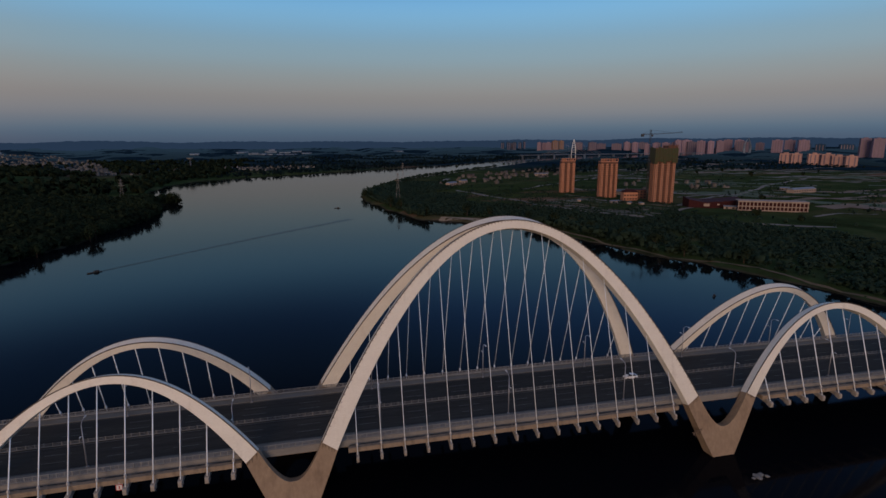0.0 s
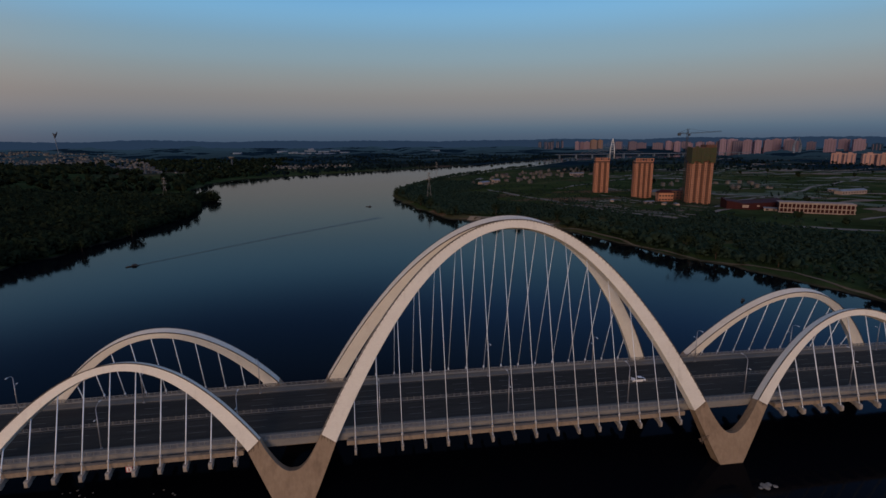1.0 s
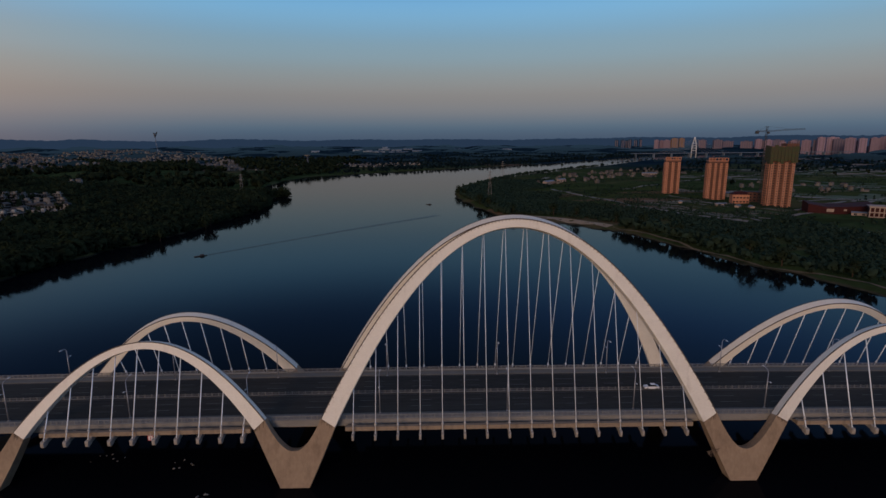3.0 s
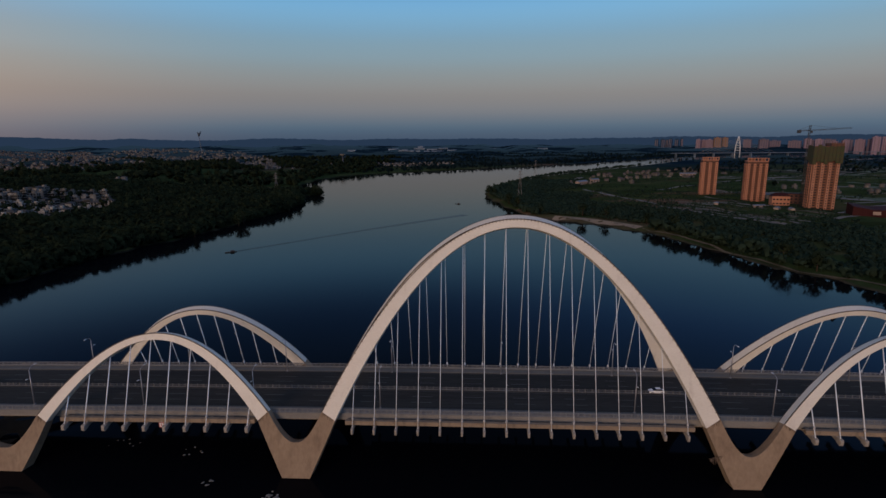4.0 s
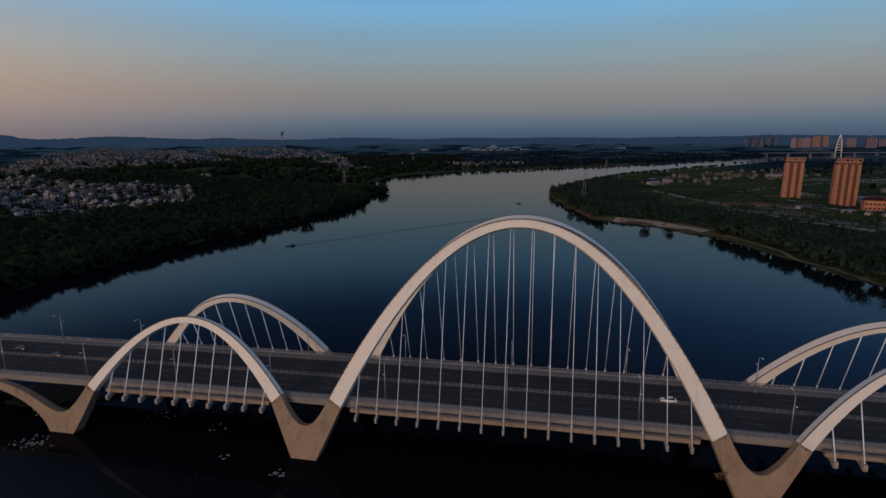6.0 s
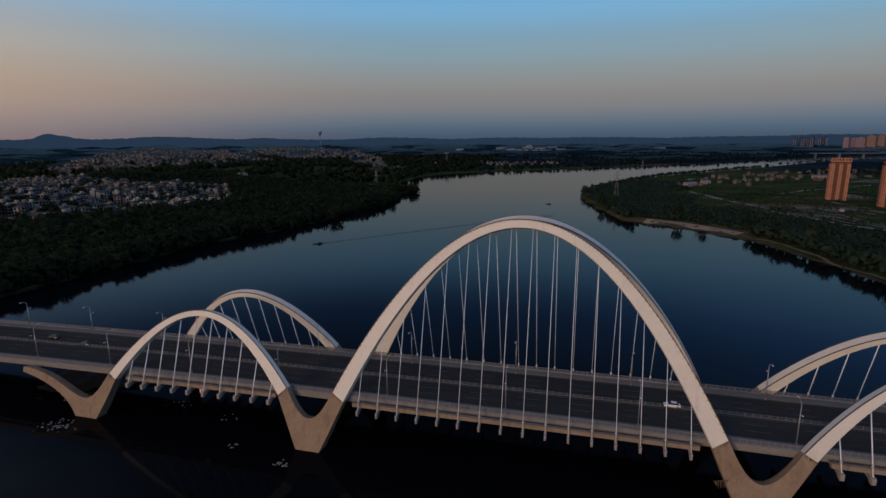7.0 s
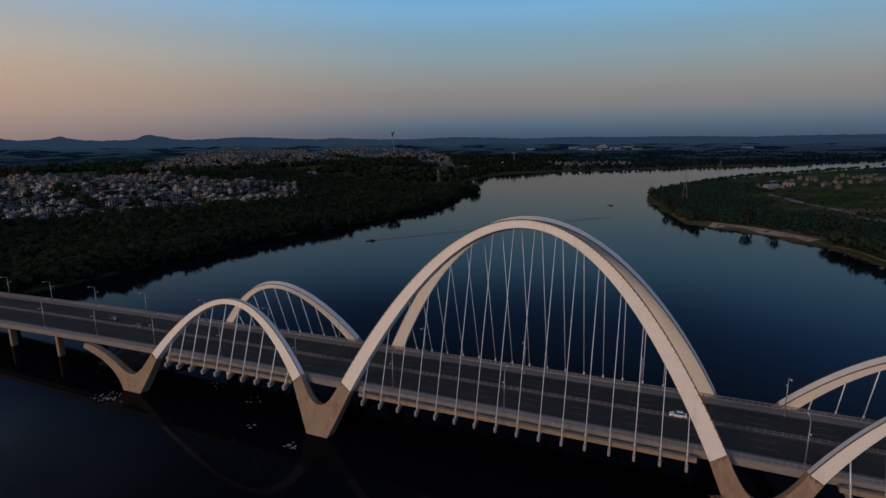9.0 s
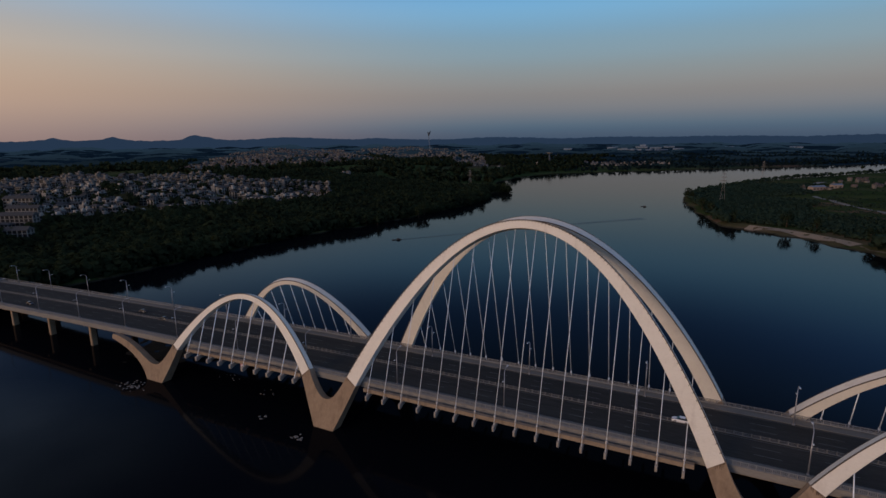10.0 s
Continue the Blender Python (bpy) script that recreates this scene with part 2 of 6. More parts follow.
_l.new(_m2.outputs[0], _mx.inputs["Factor"])
_l.new(_mx.outputs["Result"], _b.inputs["Base Color"])


# ---- mesh helpers ----
def part(name, bm, mat, parent=None, label=""):
    """Link a bmesh as one mesh object, under a thing or a part."""
    me = bpy.data.meshes.new(name)
    bm.to_mesh(me)
    bm.free()
    return part_of(name, me, mat, parent, label)


def part_of(name, me, mat, parent=None, label=""):
    if not me.materials:
        me.materials.append(mat)
    ob = new(name, me)
    ob.parent = parent
    if label:
        ob["label"] = label
    return ob


def box(bm, x0, x1, y0, y1, z0, z1, bevel=0.0):
    vs = [bm.verts.new((x, y, z)) for z in (z0, z1) for x, y in ((x0, y0), (x1, y0), (x1, y1), (x0, y1))]
    fs = [bm.faces.new([vs[i] for i in f]) for f in ((3, 2, 1, 0), (4, 5, 6, 7), (0, 1, 5, 4), (1, 2, 6, 5), (2, 3, 7, 6), (3, 0, 4, 7))]
    if bevel:
        es = list({e for f in fs for e in f.edges})
        bmesh.ops.bevel(bm, geom=es, offset=bevel, segments=1, affect="EDGES")
    return bm


def tube(bm, p, q, r, r2=None, n=8):
    p, q = Vector(p), Vector(q)
    d = (q - p).normalized()
    a = d.orthogonal().normalized()
    b = d.cross(a)
    r2 = r if r2 is None else r2
    rings = [[bm.verts.new(c + (a * math.cos(2 * math.pi * k / n) + b * math.sin(2 * math.pi * k / n)) * rr) for k in range(n)] for c, rr in ((p, r), (q, r2))]
    for k in range(n):
        bm.faces.new((rings[0][k], rings[0][(k + 1) % n], rings[1][(k + 1) % n], rings[1][k])).smooth = True
    bm.faces.new(rings[0][::-1])
    bm.faces.new(rings[1])
    return bm


def raw_mesh(name, verts, faces, smooth=False, normals=None):
    """A mesh from numpy arrays: verts (n, 3), faces (m, 3 or 4)."""
    me = bpy.data.meshes.new(name)
    verts, faces = np.asarray(verts, np.float32), np.asarray(faces, np.int32)
    k = faces.shape[1]
    me.vertices.add(len(verts))
    me.vertices.foreach_set("co", verts.ravel())
    me.loops.add(faces.size)
    me.loops.foreach_set("vertex_index", faces.ravel())
    me.polygons.add(len(faces))
    me.polygons.foreach_set("loop_start", np.arange(0, faces.size, k, dtype=np.int32))
    me.polygons.foreach_set("loop_total", np.full(len(faces), k, np.int32))
    if smooth:
        me.polygons.foreach_set("use_smooth", np.ones(len(faces), bool))
    me.update(calc_edges=True)
    me.validate()
    if normals is not None:
        me.normals_split_custom_set_from_vertices(np.asarray(normals, np.float32))
    return me


def thing(name, at, label, category, group=""):
    """An Empty at the base of a thing; its parts hang under it."""
    e = new(name)
    e.empty_display_size = 0.5
    e.location = at
    return tagged(e, label, category, group)


# ---- the land ----
# the river's banks, walked round once: the west bank northwards, then the east bank back south
RIVER = np.array([(-390, -1600), (-350, -500), (-338, -60), (-325, 49), (-316, 100), (-312, 187), (-300, 300), (-283, 331), (-270, 424), (-252, 536),
                  (-255, 600), (-264, 652), (-290, 700), (-282, 724), (-256, 734), (-266, 752), (-302, 778), (-357, 930), (-362, 1100), (-330, 1240), (-203, 1360), (-111, 1442), (158, 1662), (518, 2000), (923, 2480), (1180, 2810),
                  (1750, 3120), (2900, 3400), (2900, 2950), (1800, 2560), (1430, 2420), (1150, 2320), (930, 2190), (505, 1610), (240, 1262), (185, 1197), (105, 1040), (30, 850),
                  (12, 745), (22, 680), (34, 600), (52, 500), (62, 474), (106, 444), (134, 412), (157, 386), (171, 360), (181, 325), (192, 275), (202, 240), (209, 216), (224, 198), (240, 162), (246, 115), (249, 88), (258, 50),
                  (280, -60), (300, -500), (330, -1600)], float)


def river_distance(x, y):
    """Metres to the bank; below zero over the water."""
    best = np.full(x.shape, 1e9)
    inside = np.zeros(x.shape, bool)
    a = RIVER
    b = np.roll(RIVER, -1, axis=0)
    for (ax, ay), (bx, by) in zip(a, b):
        dx, dy = bx - ax, by - ay
        t = np.clip(((x - ax) * dx + (y - ay) * dy) / (dx * dx + dy * dy), 0, 1)
        best = np.minimum(best, np.hypot(x - ax - t * dx, y - ay - t * dy))
        cross = ((ay > y) != (by > y)) & (x < ax + (y - ay) / np.where(dy == 0, 1e-9, dy) * dx)
        inside ^= cross
    return np.where(inside, -best, best)


def wave(x, y, s, seed):
    """Cheap smooth ripple of about -1 to 1, with features of s metres."""
    r = np.random.RandomState(seed)
    v = 0
    for k in range(6):
        a, p, f = r.uniform(0, 6.28), r.uniform(0, 6.28), r.uniform(0.6, 1.7) / s * 6.28
        v = v + np.sin((x * math.cos(a) + y * math.sin(a)) * f + p)
    return v / 2.6


def smooth(v, lo, hi):
    t = np.clip((v - lo) / (hi - lo), 0, 1)
    return t * t * (3 - 2 * t)


def height(x, y):
    x, y = np.asarray(x, float), np.asarray(y, float)
    d = river_distance(x, y) + 3.5 * wave(x, y, 60, 3) + 1.5 * wave(x, y, 17, 4)
    r = np.hypot(x, y + 145)
    z = np.where(d > 0, 0.25 + 2.8 * smooth(d, 0, 10) + 4 * smooth(d, 20, 220) * (1 - smooth(y, 1000, 1300) * smooth(x, 100, 250)), np.maximum(-4, d * 0.12 - 0.15))
    land = smooth(d, 5, 160)
    west = smooth(-x - 0.12 * y, 300, 620)
    z = z + land * west * (20 * smooth(-x, 330, 620) * (1 - smooth(r, 1300, 2000)) + 3.5 * wave(x, y, 260, 5))
    z = z + land * (1.0 * wave(x, y, 140, 6) + 0.5 * wave(x, y, 40, 7))
    far = smooth(r, 2500, 4900)
    az = np.degrees(np.arctan2(-x, y + 145))          # degrees to the west of north
    z = z + land * far * (30 + 4 * wave(az, az * 0, 9, 8))
    z = z + land * smooth(r, 1500, 2500) * smooth(d, 150, 600) * 5 * wave(x, y, 420, 10)
    return z


def ground_sheet():
    fine = np.radians(np.arange(-56, 70, 0.3))
    coarse = np.radians(np.arange(70, 304, 3.0))
    az = np.concatenate([fine, coarse])
    rad = np.concatenate([[2.0, 60.0], np.geomspace(110, 4940, 330)])
    A, R = np.meshgrid(az, rad)
    x, y = -np.sin(A) * R, np.cos(A) * R - 145
    v = np.stack([x, y, height(x, y)], -1).reshape(-1, 3)
    n = len(az)
    i, j = np.meshgrid(np.arange(len(rad) - 1), np.arange(n), indexing="ij")
    k = (j + 1) % n
    f = np.stack([i * n + j, (i + 1) * n + j, (i + 1) * n + k, i * n + k], -1).reshape(-1, 4)[:, ::-1]
    return raw_mesh("ground", v, f, True)


def land_material():
    m = bpy.data.materials.new("fields_and_scrub")
    m.use_nodes = True
    n, l = m.node_tree.nodes, m.node_tree.links
    b = n["Principled BSDF"]
    b.inputs["Roughness"].default_value, b.inputs["Specular IOR Level"].default_value = 0.95, 0.0
    co = n.new("ShaderNodeTexCoord")
    def noise_at(s, d=4, rough=0.55):
        t = n.new("ShaderNodeTexNoise")
        t.inputs["Scale"].default_value, t.inputs["Detail"].default_value, t.inputs["Roughness"].default_value = s, d, rough
        l.new(co.outputs["Object"], t.inputs["Vector"])
        return t.outputs["Fac"]
    def ramp(sock, *stops):
        r = n.new("ShaderNodeValToRGB")
        e = r.color_ramp.elements
        e[0].position, e[0].color = stops[0][0], (*stops[0][1], 1)
        e[1].position, e[1].color = stops[-1][0], (*stops[-1][1], 1)
        for p, c in stops[1:-1]:
            e.new(p).color = (*c, 1)
        l.new(sock, r.inputs[0])
        return r.outputs["Color"]
    def blend(f, a, c):
        x = n.new("ShaderNodeMix")
        x.data_type = "RGBA"
        l.new(f, x.inputs["Factor"]) if not isinstance(f, float) else None
        l.new(a, x.inputs["A"])
        l.new(c, x.inputs["B"])
        return x.outputs["Result"]
    grass = ramp(noise_at(0.012, 8, 0.65), (0.32, (0.022, 0.029, 0.012)), (0.5, (0.036, 0.058, 0.024)), (0.68, (0.082, 0.084, 0.042)))
    # field parcels
    vo = n.new("ShaderNodeTexVoronoi")
    vo.inputs["Scale"].default_value = 0.011
    mp = n.new("ShaderNodeMapping")
    mp.inputs["Scale"].default_value, mp.inputs["Rotation"].default_value = (0.45, 1.5, 1), (0, 0, 0.35)
    l.new(co.outputs["Object"], mp.inputs["Vector"])
    l.new(mp.outputs[0], vo.inputs["Vector"])
    sp = n.new("ShaderNodeSeparateColor")
    l.new(vo.outputs["Color"], sp.inputs[0])
    field = ramp(sp.outputs[0], (0.0, (0.026, 0.043, 0.015)), (0.45, (0.046, 0.062, 0.022)), (0.75, (0.075, 0.066, 0.032)), (1.0, (0.15, 0.095, 0.065)))
    sel = ramp(noise_at(0.0016, 3), (0.45, (0, 0, 0)), (0.56, (1, 1, 1)))
    base = blend(sel, grass, field)
    # the plain beyond: dark wood, with blue distance haze mixed into its colour
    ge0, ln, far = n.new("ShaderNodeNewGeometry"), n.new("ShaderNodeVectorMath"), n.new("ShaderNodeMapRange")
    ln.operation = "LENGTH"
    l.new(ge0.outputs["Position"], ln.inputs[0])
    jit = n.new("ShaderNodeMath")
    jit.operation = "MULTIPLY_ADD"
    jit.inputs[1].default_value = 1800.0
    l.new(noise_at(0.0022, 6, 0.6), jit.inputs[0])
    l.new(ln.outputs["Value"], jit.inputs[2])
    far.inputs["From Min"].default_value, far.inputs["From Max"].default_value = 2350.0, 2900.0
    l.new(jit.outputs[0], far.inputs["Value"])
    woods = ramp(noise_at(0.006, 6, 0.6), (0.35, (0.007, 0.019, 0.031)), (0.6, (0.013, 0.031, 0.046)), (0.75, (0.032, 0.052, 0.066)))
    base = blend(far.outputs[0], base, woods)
    # bare sandy rim just above the water
    ge, sx = n.new("ShaderNodeNewGeometry"), n.new("ShaderNodeSeparateXYZ")
    l.new(ge.outputs["Position"], sx.inputs[0])
    rim = n.new("ShaderNodeMapRange")
    rim.interpolation_type = "SMOOTHSTEP"
    rim.inputs["From Min"].default_value, rim.inputs["From Max"].default_value = 0.95, 0.45
    l.new(sx.outputs["Z"], rim.inputs["Value"])
    east = n.new("ShaderNodeMapRange")
    east.inputs["From Min"].default_value, east.inputs["From Max"].default_value = -60.0, 0.0
    l.new(sx.outputs["X"], east.inputs["Value"])
    south, both = n.new("ShaderNodeMapRange"), n.new("ShaderNodeMath")
    south.inputs["From Min"].default_value, south.inputs["From Max"].default_value = 950.0, 820.0
    l.new(sx.outputs["Y"], south.inputs["Value"])
    both.operation = "MULTIPLY"
    l.new(east.outputs[0], both.inputs[0])
    l.new(south.outputs[0], both.inputs[1])

    sand = ramp(noise_at(0.05, 5), (0.35, (0.030, 0.030, 0.019)), (0.68, (0.085, 0.074, 0.052)))
    mud = ramp(noise_at(0.08, 5), (0.35, (0.014, 0.016, 0.011)), (0.65, (0.035, 0.034, 0.025)))
    sand = blend(both.outputs[0], mud, sand)
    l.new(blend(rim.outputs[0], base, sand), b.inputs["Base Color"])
    bp = n.new("ShaderNodeBump")
    bp.inputs["Strength"].default_value, bp.inputs["Distance"].default_value = 0.7, 3.0
    l.new(noise_at(0.06, 8, 0.7), bp.inputs["Height"])
    l.new(bp.outputs[0], b.inputs["Normal"])
    return m


LAND = land_material()
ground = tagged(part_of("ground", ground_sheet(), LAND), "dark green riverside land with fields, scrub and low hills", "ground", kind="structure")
_k = 96
_a = np.linspace(0, 2 * math.pi, _k, endpoint=False)
_rr = np.array([1.0, 200, 600, 1500, 3000, 4700])
_v = np.concatenate([np.stack([np.cos(_a) * q, np.sin(_a) * q - 145, _a * 0], -1) for q in _rr])
_f = [(i * _k + j, (i + 1) * _k + j, (i + 1) * _k + (j + 1) % _k, i * _k + (j + 1) % _k) for i in range(len(_rr) - 1) for j in range(_k)]
water = tagged(part_of("water", raw_mesh("water", _v, _f), WATER), "calm dark river reflecting the evening sky", "river", kind="structure")


# hazy hills on the horizon
def backdrop_mesh():
    az = np.radians(np.arange(-75, 85, 0.08))
    deg = np.degrees(az)
    top = (97 + 24 * np.exp(-(np.abs(deg - 61.6) / 0.8) ** 1.4) + 30 * np.exp(-(np.abs(deg - 57.2) / 0.9) ** 1.2) + 30 * np.exp(-((deg - 50.6) / 0.8) ** 2) + 24 * np.exp(-((deg - 49.5) / 1.3) ** 2) + 15 * np.exp(-((deg - 41) / 4.2) ** 2)
           + 12 * np.exp(-((deg - 33) / 1.6) ** 2) + 9 * smooth(deg, 28, 44) + 5 * wave(deg, deg * 0, 14, 21) + 2.0 * wave(deg, deg * 0, 3.2, 22) + 1.6 * wave(deg, deg * 0, 0.9, 23) + 1.0 * wave(deg, deg * 0, 0.31, 24) + 14 * smooth(-deg, 14, 40))
    R = 4860.0
    ring = lambda z, rad: np.stack([-np.sin(az) * rad, np.cos(az) * rad - 145, z], -1)
    v = np.concatenate([ring(az * 0 - 5, R), ring(top, R), ring(top - 20, R + 60)])
    n = len(az)
    f = [(i + k * n, i + 1 + k * n, i + 1 + (k + 1) * n, i + (k + 1) * n) for k in (0, 1) for i in range(n - 1)]
    return raw_mesh("backdrop", v, f, True)


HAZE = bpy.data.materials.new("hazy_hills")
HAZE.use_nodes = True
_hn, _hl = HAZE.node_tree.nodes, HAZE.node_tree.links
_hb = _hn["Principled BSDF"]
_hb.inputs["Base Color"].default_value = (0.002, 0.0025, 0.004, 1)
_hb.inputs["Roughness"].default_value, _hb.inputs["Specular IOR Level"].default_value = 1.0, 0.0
# the blue haze over the hills is a faint glow of their own
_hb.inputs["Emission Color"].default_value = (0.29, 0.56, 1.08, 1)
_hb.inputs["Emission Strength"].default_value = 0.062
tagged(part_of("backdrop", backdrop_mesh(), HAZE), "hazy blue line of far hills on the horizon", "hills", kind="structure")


# hazy belts of wood, one behind another, across the far plain
def belt_mesh(rad, seed, tall):
    az = np.radians(np.arange(-62, 72, 0.05))
    deg = np.degrees(az)
    rr = rad + 140 * wave(deg, deg * 0, 11, seed)
    x, y = -np.sin(az) * rr, np.cos(az) * rr - 145
    z = height(x, y)
    top = z + tall * (0.55 + 0.5 * wave(deg, deg * 0, 6, seed + 1)) + 1.5 * wave(deg, deg * 0, 0.5, seed + 2) + 1.0 * wave(deg, deg * 0, 0.17, seed + 3)
    ok = (river_distance(x, y) > 70) & (top > z + 0.5)
    back = np.stack([-np.sin(az) * (rr + 70), np.cos(az) * (rr + 70) - 145, z - 2], -1)
    n = len(az)
    v = np.concatenate([np.stack([x, y, z - 4], -1), np.stack([x, y, top], -1), back])
    f = [(i + k * n, i + 1 + k * n, i + 1 + (k + 1) * n, i + (k + 1) * n) for k in (0, 1) for i in range(n - 1) if ok[i] and ok[i + 1]]
    return raw_mesh("backdrop", v, f, True)


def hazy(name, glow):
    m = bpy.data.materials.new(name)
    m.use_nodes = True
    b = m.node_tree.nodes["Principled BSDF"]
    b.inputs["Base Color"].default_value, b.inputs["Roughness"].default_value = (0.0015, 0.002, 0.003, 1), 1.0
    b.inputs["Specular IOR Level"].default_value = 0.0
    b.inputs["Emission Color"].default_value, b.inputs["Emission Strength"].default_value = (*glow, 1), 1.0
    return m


# haze as emission: each farther belt glows a little brighter and bluer
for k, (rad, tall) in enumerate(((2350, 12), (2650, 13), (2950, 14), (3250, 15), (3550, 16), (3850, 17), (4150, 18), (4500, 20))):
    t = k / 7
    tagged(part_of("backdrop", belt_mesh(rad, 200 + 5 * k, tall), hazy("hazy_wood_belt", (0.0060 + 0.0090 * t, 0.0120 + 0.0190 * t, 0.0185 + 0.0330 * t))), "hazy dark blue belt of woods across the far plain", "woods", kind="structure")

# ---- the arch bridge ----
MID = 4.3                                   # the bridge's middle line (y)


def deck_z(x):
    return 15.5 - 4.5e-5 * x * x


def lean(z):
    """Half distance between the outer faces of the two leaning rib planes at height z."""
    return 22.9 - 0.275 * z


LEAN = math.atan(0.275)


def on_plane(x, z, side, depth=0.0):
    """A point on a rib's outer face (side -1: towards the south), or depth metres inside it, square to the leaning face."""
    return Vector((x, MID + side * (lean(z) - depth * math.cos(LEAN)), z - depth * math.sin(LEAN)))


def rib_width(z):
    return 3.1 - 0.5 * max(0.0, min(1.0, (69 - z) / 40))


def main_arch(u):
    """Inner and outer edge (x, z) of the main rib at u from -1 to 1."""
    xi, xe = 49.85 * u, 53.6 * u
    return (xi, 66.67 - 0.020768 * xi * xi), (xe, 69.0 - 0.01767 * xe * xe - 1.0e-7 * xe ** 4)


def west_arch(u):
    xi, xe = -0.7 + 30.3 * u, -1.0 + 33.1 * u
    return (xi - 101.07, 35.70 - 0.02557 * xi * xi + 2.06e-6 * xi ** 4 - 0.0061 * xi), (xe - 100.75, 37.61 - 0.02116 * xe * xe + 1.43e-6 * xe ** 4 - 0.0037 * xe)


def east_arch(u):
    xi, xe = 0.3 + 33.2 * u, 0.3 + 36.3 * u
    return (xi + 105.81, 38.05 - 0.02216 * xi * xi + 0.39e-6 * xi ** 4 - 0.0098 * xi), (xe + 106.01, 39.94 - 0.01906 * xe * xe + 0.69e-6 * xe ** 4 - 0.0024 * xe)


bridge = thing("arch_bridge", (0, MID, 0), "cream-painted concrete arch bridge with leaning ribs and hangers over the river", "bridge")


def under(ob, parent=None):
    """Keep an object built in world coordinates where it is, under its parent."""
    p = parent or bridge
    ob.parent = p
    ob.matrix_parent_inverse = Matrix.Translation(-p.location) if p.parent is None else p.matrix_parent_inverse.copy()
    if p.parent is not None:
        ob.matrix_parent_inverse = Matrix.Identity(4)
    return ob


def far_shift(arch, side):
    """The northern ribs stand a little aside of the southern ones."""
    return 0.0 if side < 0 else 0.45 if arch is main_arch else -0.1 if arch is east_arch else 0.7


def section(arch, u, side):
    """Inner and outer edge of a rib's outer face at u, and the unit step from the one to the other."""
    (xi, zi), (xe, ze) = arch(u)
    f = far_shift(arch, side) * (1 - u ** 8)
    c = math.hypot(xe - xi, ze - zi)
    return xi + f, zi, xe + f, ze, (xe - xi) / c, (ze - zi) / c


def rib_mesh(arch, side, steps):
    """A leaning box rib with narrow bevels along its four edges."""
    bm = bmesh.new()
    rings = []
    q = 0.10
    for k in range(steps + 1):
        xi, zi, xe, ze, cx, cz = section(arch, -1 + 2 * k / steps, side)
        w = rib_width(0.5 * (zi + ze)) * (0.88 if arch is west_arch else 1.0)
        ring = [on_plane(xi + cx * q, zi + cz * q, side), on_plane(xe - cx * q, ze - cz * q, side), on_plane(xe, ze, side, q),
                on_plane(xe, ze, side, w - q), on_plane(xe - cx * q, ze - cz * q, side, w), on_plane(xi + cx * q, zi + cz * q, side, w),
                on_plane(xi, zi, side, w - q), on_plane(xi, zi, side, q)]
        rings.append([bm.verts.new(p) for p in ring])
    for a, b in zip(rings, rings[1:]):
        for k in range(8):
            bm.faces.new((a[k], a[(k + 1) % 8], b[(k + 1) % 8], b[k]))
    bm.faces.new(rings[0])
    bm.faces.new(rings[-1][::-1])
    bmesh.ops.recalc_face_normals(bm, faces=bm.faces)
    return bm


def groove_mesh(arch, side, steps, inner):
    """A thin dark strip along one of the rib's two top edges."""
    bm = bmesh.new()
    prev = None
    for k in range(steps + 1):
        xi, zi, xe, ze, ux, uz = section(arch, -1 + 2 * k / steps, side)
        w = rib_width(0.5 * (zi + ze)) * (0.88 if arch is west_arch else 1.0)
        at = (lambda d: w - d) if inner else (lambda d: d)
        ring = [bm.verts.new(on_plane(xe + ux * o, ze + uz * o, side, at(d))) for o, d in ((-0.20, 0.02), (-0.20, -0.05), (0.05, -0.05), (0.05, 0.12), (-0.02, 0.12))]
        if prev:
            for j in range(5):
                bm.faces.new((prev[j], prev[(j + 1) % 5], ring[(j + 1) % 5], ring[j]))
        prev = ring
    bmesh.ops.recalc_face_normals(bm, faces=bm.faces)
    return bm


STUD_ME = bpy.data.meshes.new("stud")
_bm = tube(bmesh.new(), (0, 0, -0.5), (0, 0, 0.14), 0.085, n=4)
_bm.to_mesh(STUD_ME)
_bm.free()


def studs_along(arch, side, steps, rib):
    """Short studs of the maintenance line along the rib's top edge, each with a stub down the face."""
    for k in range(1, steps):
        xi, zi, xe, ze, ux, uz = section(arch, -1 + 2 * k / steps, side)
        p = on_plane(xe, ze, side, -0.06)
        o = under(part_of("stud", STUD_ME, GROOVE), rib)
        o.matrix_basis = Matrix.Translation(p) @ (on_plane(xe + ux, ze + uz, side, -0.06) - p).to_track_quat("Z", "Y").to_matrix().to_4x4()


for arch, steps, name, studs in ((main_arch, 72, "main_arch_rib", 110), (west_arch, 48, "side_arch_rib", 56), (east_arch, 48, "side_arch_rib", 62)):
    for side in (-1, 1):
        rib = under(part(name, rib_mesh(arch, side, steps), PAINT, None, "cream-painted leaning concrete arch rib"))
        for inner in (False, True):
            under(part("edge_strip", groove_mesh(arch, side, steps, inner), GROOVE, None, "dark strip along the top edge"), rib)
        if arch is main_arch:
            studs_along(arch, side, studs, rib)


def bezier(pts, n):
    out = []
    for k in range(n + 1):
        t, q = k / n, [Vector(p) for p in pts]
        while len(q) > 1:
            q = [a.lerp(b, t) for a, b in zip(q, q[1:])]
        out.append(q[0])
    return out


